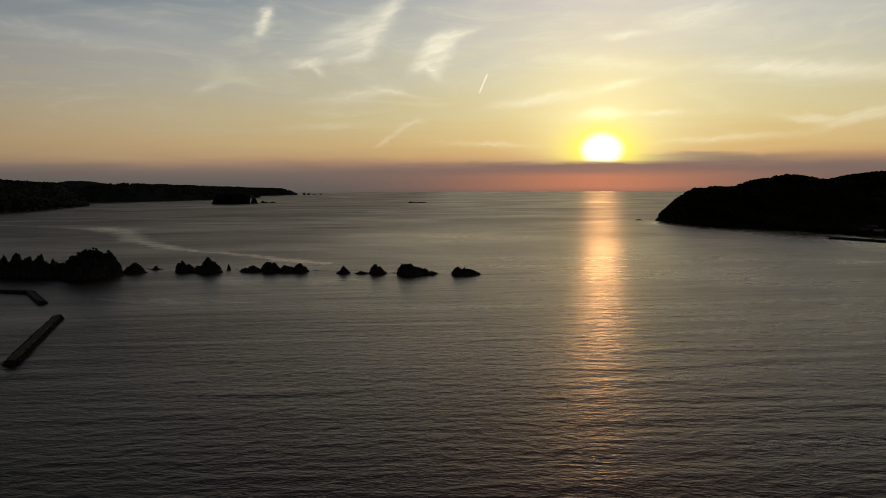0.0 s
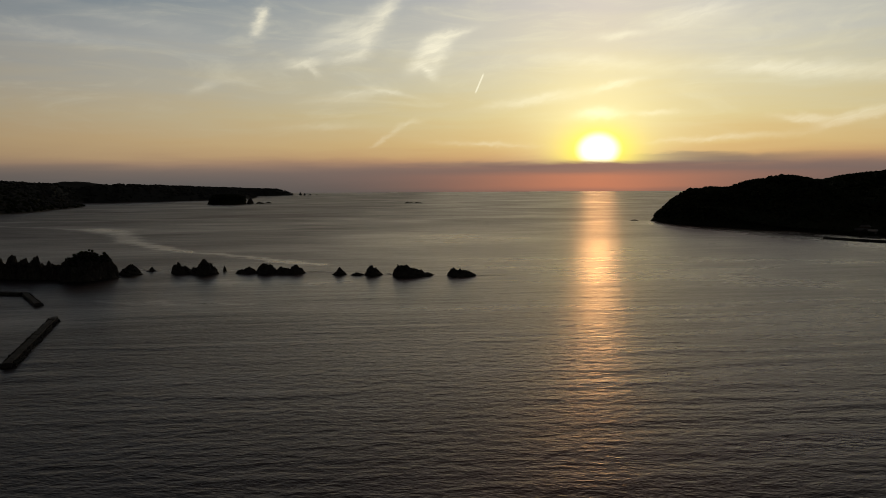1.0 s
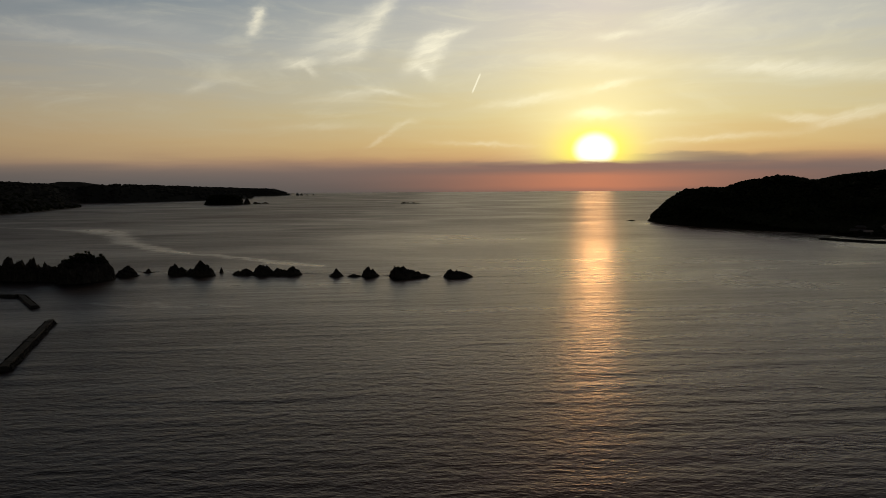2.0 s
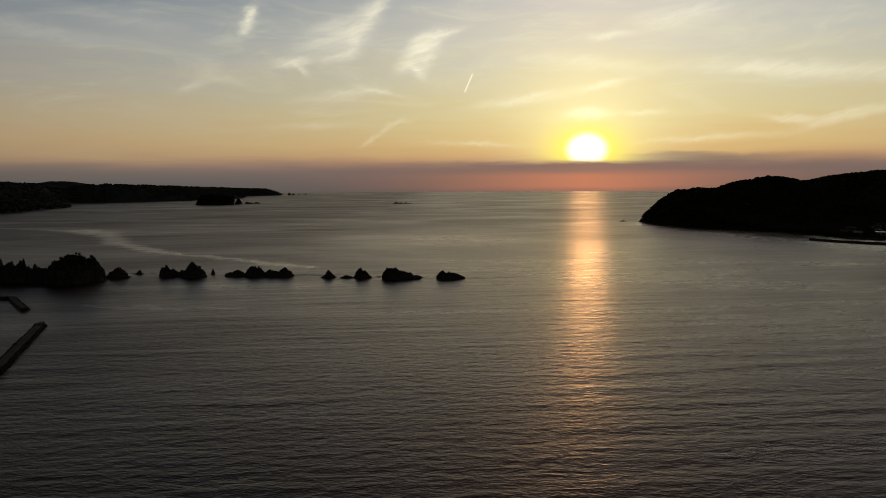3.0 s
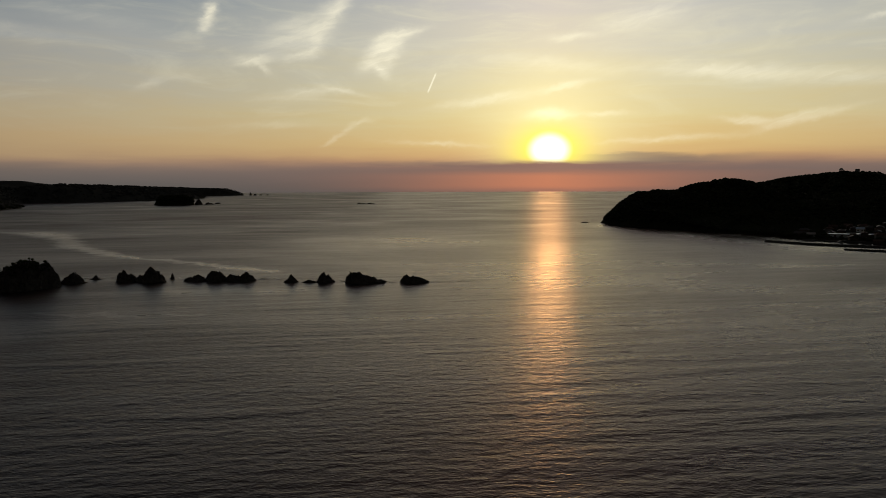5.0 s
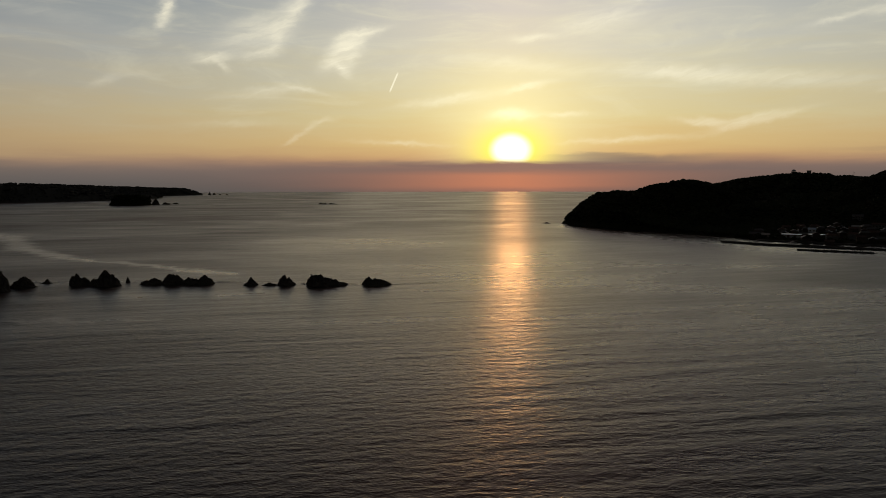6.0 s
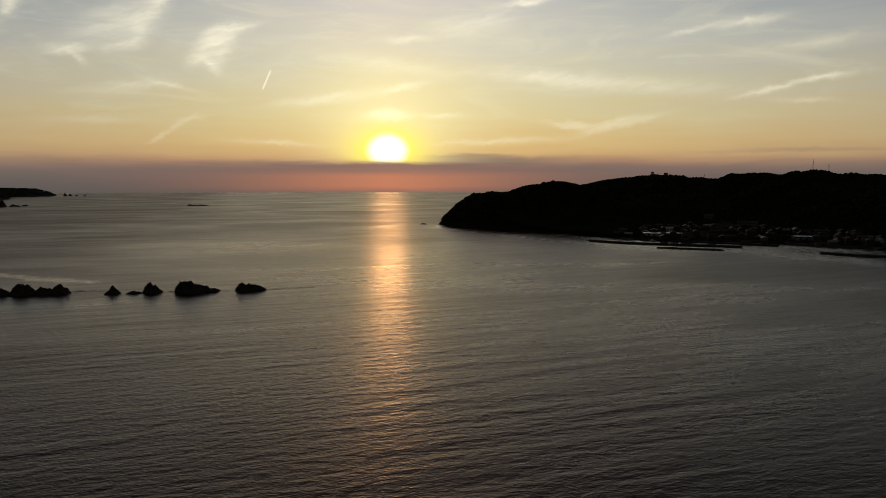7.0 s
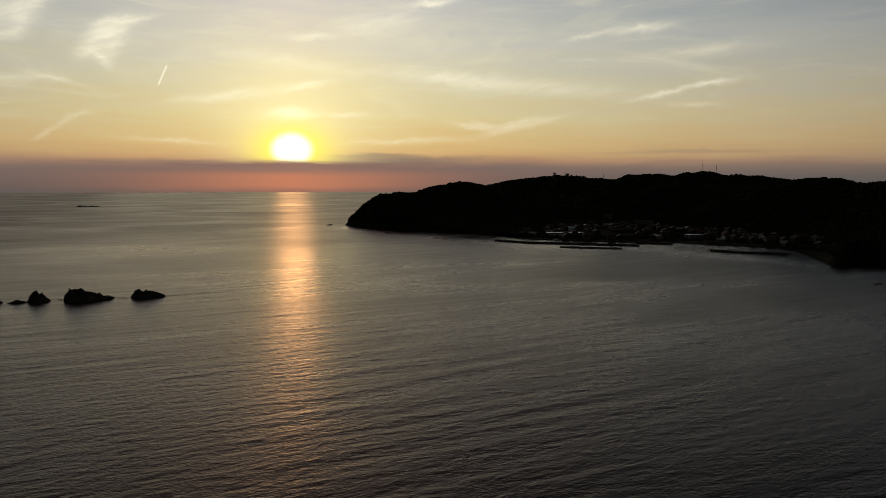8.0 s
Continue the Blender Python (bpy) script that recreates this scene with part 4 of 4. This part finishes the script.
def warehouse(x, y, turn, long, deep, high, roof, label, category="warehouse"):
    thing = empty("warehouse", pose(x, y, ground(x, y) - 0.1, 0, 0, turn), label, category, "harbour sheds")
    bm = bmesh.new()
    box(bm, -long / 2, long / 2, -deep / 2, deep / 2, 0, high)
    part("wall", bm, TIMBER, thing)
    n = 8
    bm = bmesh.new()
    top = [(-deep / 2 - 0.5 + (deep + 1) * k / n, high + 0.02 + deep * 0.035 * math.sin(math.pi * k / n)) for k in range(n + 1)]
    rows = []
    for lift in (0, 0.25):
        rows.append([[bm.verts.new((s * (long / 2 + 0.6), w, z + lift)) for w, z in top] for s in (-1, 1)])
    for k in range(n):
        for lo in (0, 1):
            bm.faces.new((rows[lo][0][k], rows[lo][1][k], rows[lo][1][k + 1], rows[lo][0][k + 1]))
        for s in (0, 1):
            bm.faces.new((rows[0][s][k], rows[0][s][k + 1], rows[1][s][k + 1], rows[1][s][k]))
    for k in (0, n):
        bm.faces.new((rows[0][0][k], rows[0][1][k], rows[1][1][k], rows[1][0][k]))
    part("roof", bm, roof, thing)
    for k in range(3):
        bm = bmesh.new()
        u = -long / 2 + (k + 0.5) * long / 3
        box(bm, u - long * 0.11, u + long * 0.11, -deep / 2 - 0.08, -deep / 2 + 0.1, 0.1, high * 0.72)
        part("shutter_door", bm, STEEL, thing, "grey steel shutter door")
    return thing


warehouse(499, 768, -33, 20, 14, 3.6, WHITE_STEEL, "harbour shed with pale bluish metal roof")
warehouse(521, 754, -33, 17, 14, 3.8, WHITE_STEEL, "harbour shed with pale metal roof")
warehouse(627, 663, -31, 20, 15, 4.4, BLUE_STEEL, "large harbour shed with blue metal roof")
house("villa", 543, 796, -33, 8, 7, 2, WHITE_PAINT, WHITE_STEEL, "white two-storey building behind the harbour sheds", group="slope buildings", category="building")
house("villa", 681, 901, -37, 13, 9, 2, PLASTER, DARK_TILE, "pale two-storey building on the wooded slope", group="slope buildings", category="building")
house("villa", 693, 833, -40, 26, 9, 2, PLASTER, DARK_TILE, "long pale two-storey building at the foot of the slope", group="slope buildings", category="building")
house("villa", 656, 830, -38, 14, 9, 2, PLASTER, RUST_TILE, "pale two-storey building with rust-red roof", group="slope buildings", category="building")


# ---------------------------------------------------------------- on the ridges
def dome(x, y):
    thing = empty("observation_dome", pose(x, y, ground(x, y) - 0.3), "pale round dome on a low drum on the ridge", "dome")
    bm = bmesh.new()
    tube(bm, (0, 0, 0), (0, 0, 5.0), 4.6, 4.6, 24)
    part("drum", bm, PLASTER, thing)
    bm = bmesh.new()
    bmesh.ops.create_uvsphere(bm, u_segments=24, v_segments=12, radius=4.7, matrix=Matrix.Translation((0, 0, 5.6)))
    bmesh.ops.delete(bm, geom=[v for v in bm.verts if v.co.z < 4.9], context="VERTS")
    part("cupola", bm, STEEL, thing, "rounded metal cupola")


def block_tower(x, y):
    thing = empty("lookout_building", pose(x, y, ground(x, y) - 0.3, 0, 0, 20), "small flat-roofed lookout building on the ridge", "building")
    bm = bmesh.new()
    box(bm, -3.5, 3.5, -3, 3, 0, 8.2, 0.1)
    part("wall", bm, PLASTER, thing)
    bm = bmesh.new()
    box(bm, -3.9, 3.9, -3.4, 3.4, 8.203, 8.8, 0.08)
    part("roof", bm, CONCRETE, thing)
    for k in (-1, 1):
        bm = bmesh.new()
        box(bm, k * 1.6 - 0.9, k * 1.6 + 0.9, -3.05, -2.9, 5.0, 6.6)
        part("window", bm, GLASS, thing, "dark glass window")


def mast(x, y, high, wide, label):
    thing = empty("radio_mast", pose(x, y, ground(x, y) - 0.5, 0, 0, 15), label, "mast", "ridge masts")
    legs = [(math.cos(a) * wide, math.sin(a) * wide) for a in (0.5, 2.6, 4.7)]
    for lx, ly in legs:
        part("leg", tube(bmesh.new(), (lx, ly, 0), (lx * 0.25, ly * 0.25, high), 0.09, 0.06, 6), STEEL, thing)
    n = 7
    for i in range(n):
        bm = bmesh.new()
        for k in range(3):
            (ax, ay), (bx, by) = legs[k], legs[(k + 1) % 3]
            f, h = 1 - 0.75 * i / n, 1 - 0.75 * (i + 1) / n
            tube(bm, (ax * f, ay * f, high * i / n), (bx * h, by * h, high * (i + 1) / n), 0.035, 0.035, 4)
        part("brace", bm, STEEL, thing)
    part("antenna", tube(bmesh.new(), (0, 0, high - 0.5), (0, 0, high + 3.5), 0.10, 0.05, 6), STEEL, thing)
    for k in range(2):
        part("drum_dish", tube(bmesh.new(), (0, -0.3, high * (0.72 + 0.14 * k)), (0, -1.0, high * (0.72 + 0.14 * k)), 0.5, 0.5, 12), WHITE_PAINT, thing, "white drum-shaped dish")


dome(*DOME_SPOT)
block_tower(*BLOCK_SPOT)
mast(952, 990, 19, 1.6, "slim steel lattice mast above the trees")
mast(965, 970, 18, 1.5, "slim steel lattice mast above the trees")
mast(1062, 1425, 14, 1.2, "short steel lattice mast on the far ridge")


# ---------------------------------------------------------------- boats
def boat(x, y, turn, long, label):
    thing = empty("fishing_boat", pose(x, y, 0, 0, 0, turn), label, "boat", "moored boats")
    n, w = 9, long * 0.14
    bm = bmesh.new()
    rows = []
    for i in range(n):
        f = i / (n - 1)
        half = w * (1 - max(0, f - 0.45) ** 2 / 0.3025) + 0.03
        sheer = 0.55 + 0.5 * max(0, f - 0.4) ** 2 * 2.5
        u = (f - 0.5) * long
        rows.append([bm.verts.new(p) for p in ((u, -half, sheer), (u, -half * 0.8, -0.25), (u, 0, -0.4), (u, half * 0.8, -0.25), (u, half, sheer), (u, half * 0.82, sheer - 0.02), (u, half * 0.7, 0.2), (u, -half * 0.7, 0.2), (u, -half * 0.82, sheer - 0.02))])
    for a, b in zip(rows, rows[1:]):
        for k in range(9):
            bm.faces.new((a[k], b[k], b[(k + 1) % 9], a[(k + 1) % 9]))
    bm.faces.new(rows[0])
    bm.faces.new(rows[-1][::-1])
    part("hull", bm, WHITE_PAINT, thing)
    bm = bmesh.new()
    box(bm, -long * 0.22, long * 0.02, -w * 0.55, w * 0.55, 0.2, 1.7, 0.08, 0.1)
    cabin = part("cabin", bm, WHITE_PAINT, thing)
    bm = bmesh.new()
    box(bm, long * 0.012, long * 0.024, -w * 0.4, w * 0.4, 1.05, 1.5)
    part("window", bm, GLASS, cabin, "dark glass window")
    part("mast", tube(bmesh.new(), (-long * 0.1, 0, 1.6), (-long * 0.1, 0, 3.6), 0.05, 0.03, 6), STEEL, thing)
    part("outboard_motor", box(bmesh.new(), -long * 0.55, -long * 0.5, -0.18, 0.18, 0.1, 1.0, 0.05), STEEL, thing, "dark outboard motor")


boat(477, 329, -20, 6.8, "small white fishing boat lying on calm water")
boat(521, 431, 10, 6.0, "small white fishing boat lying off the mole")
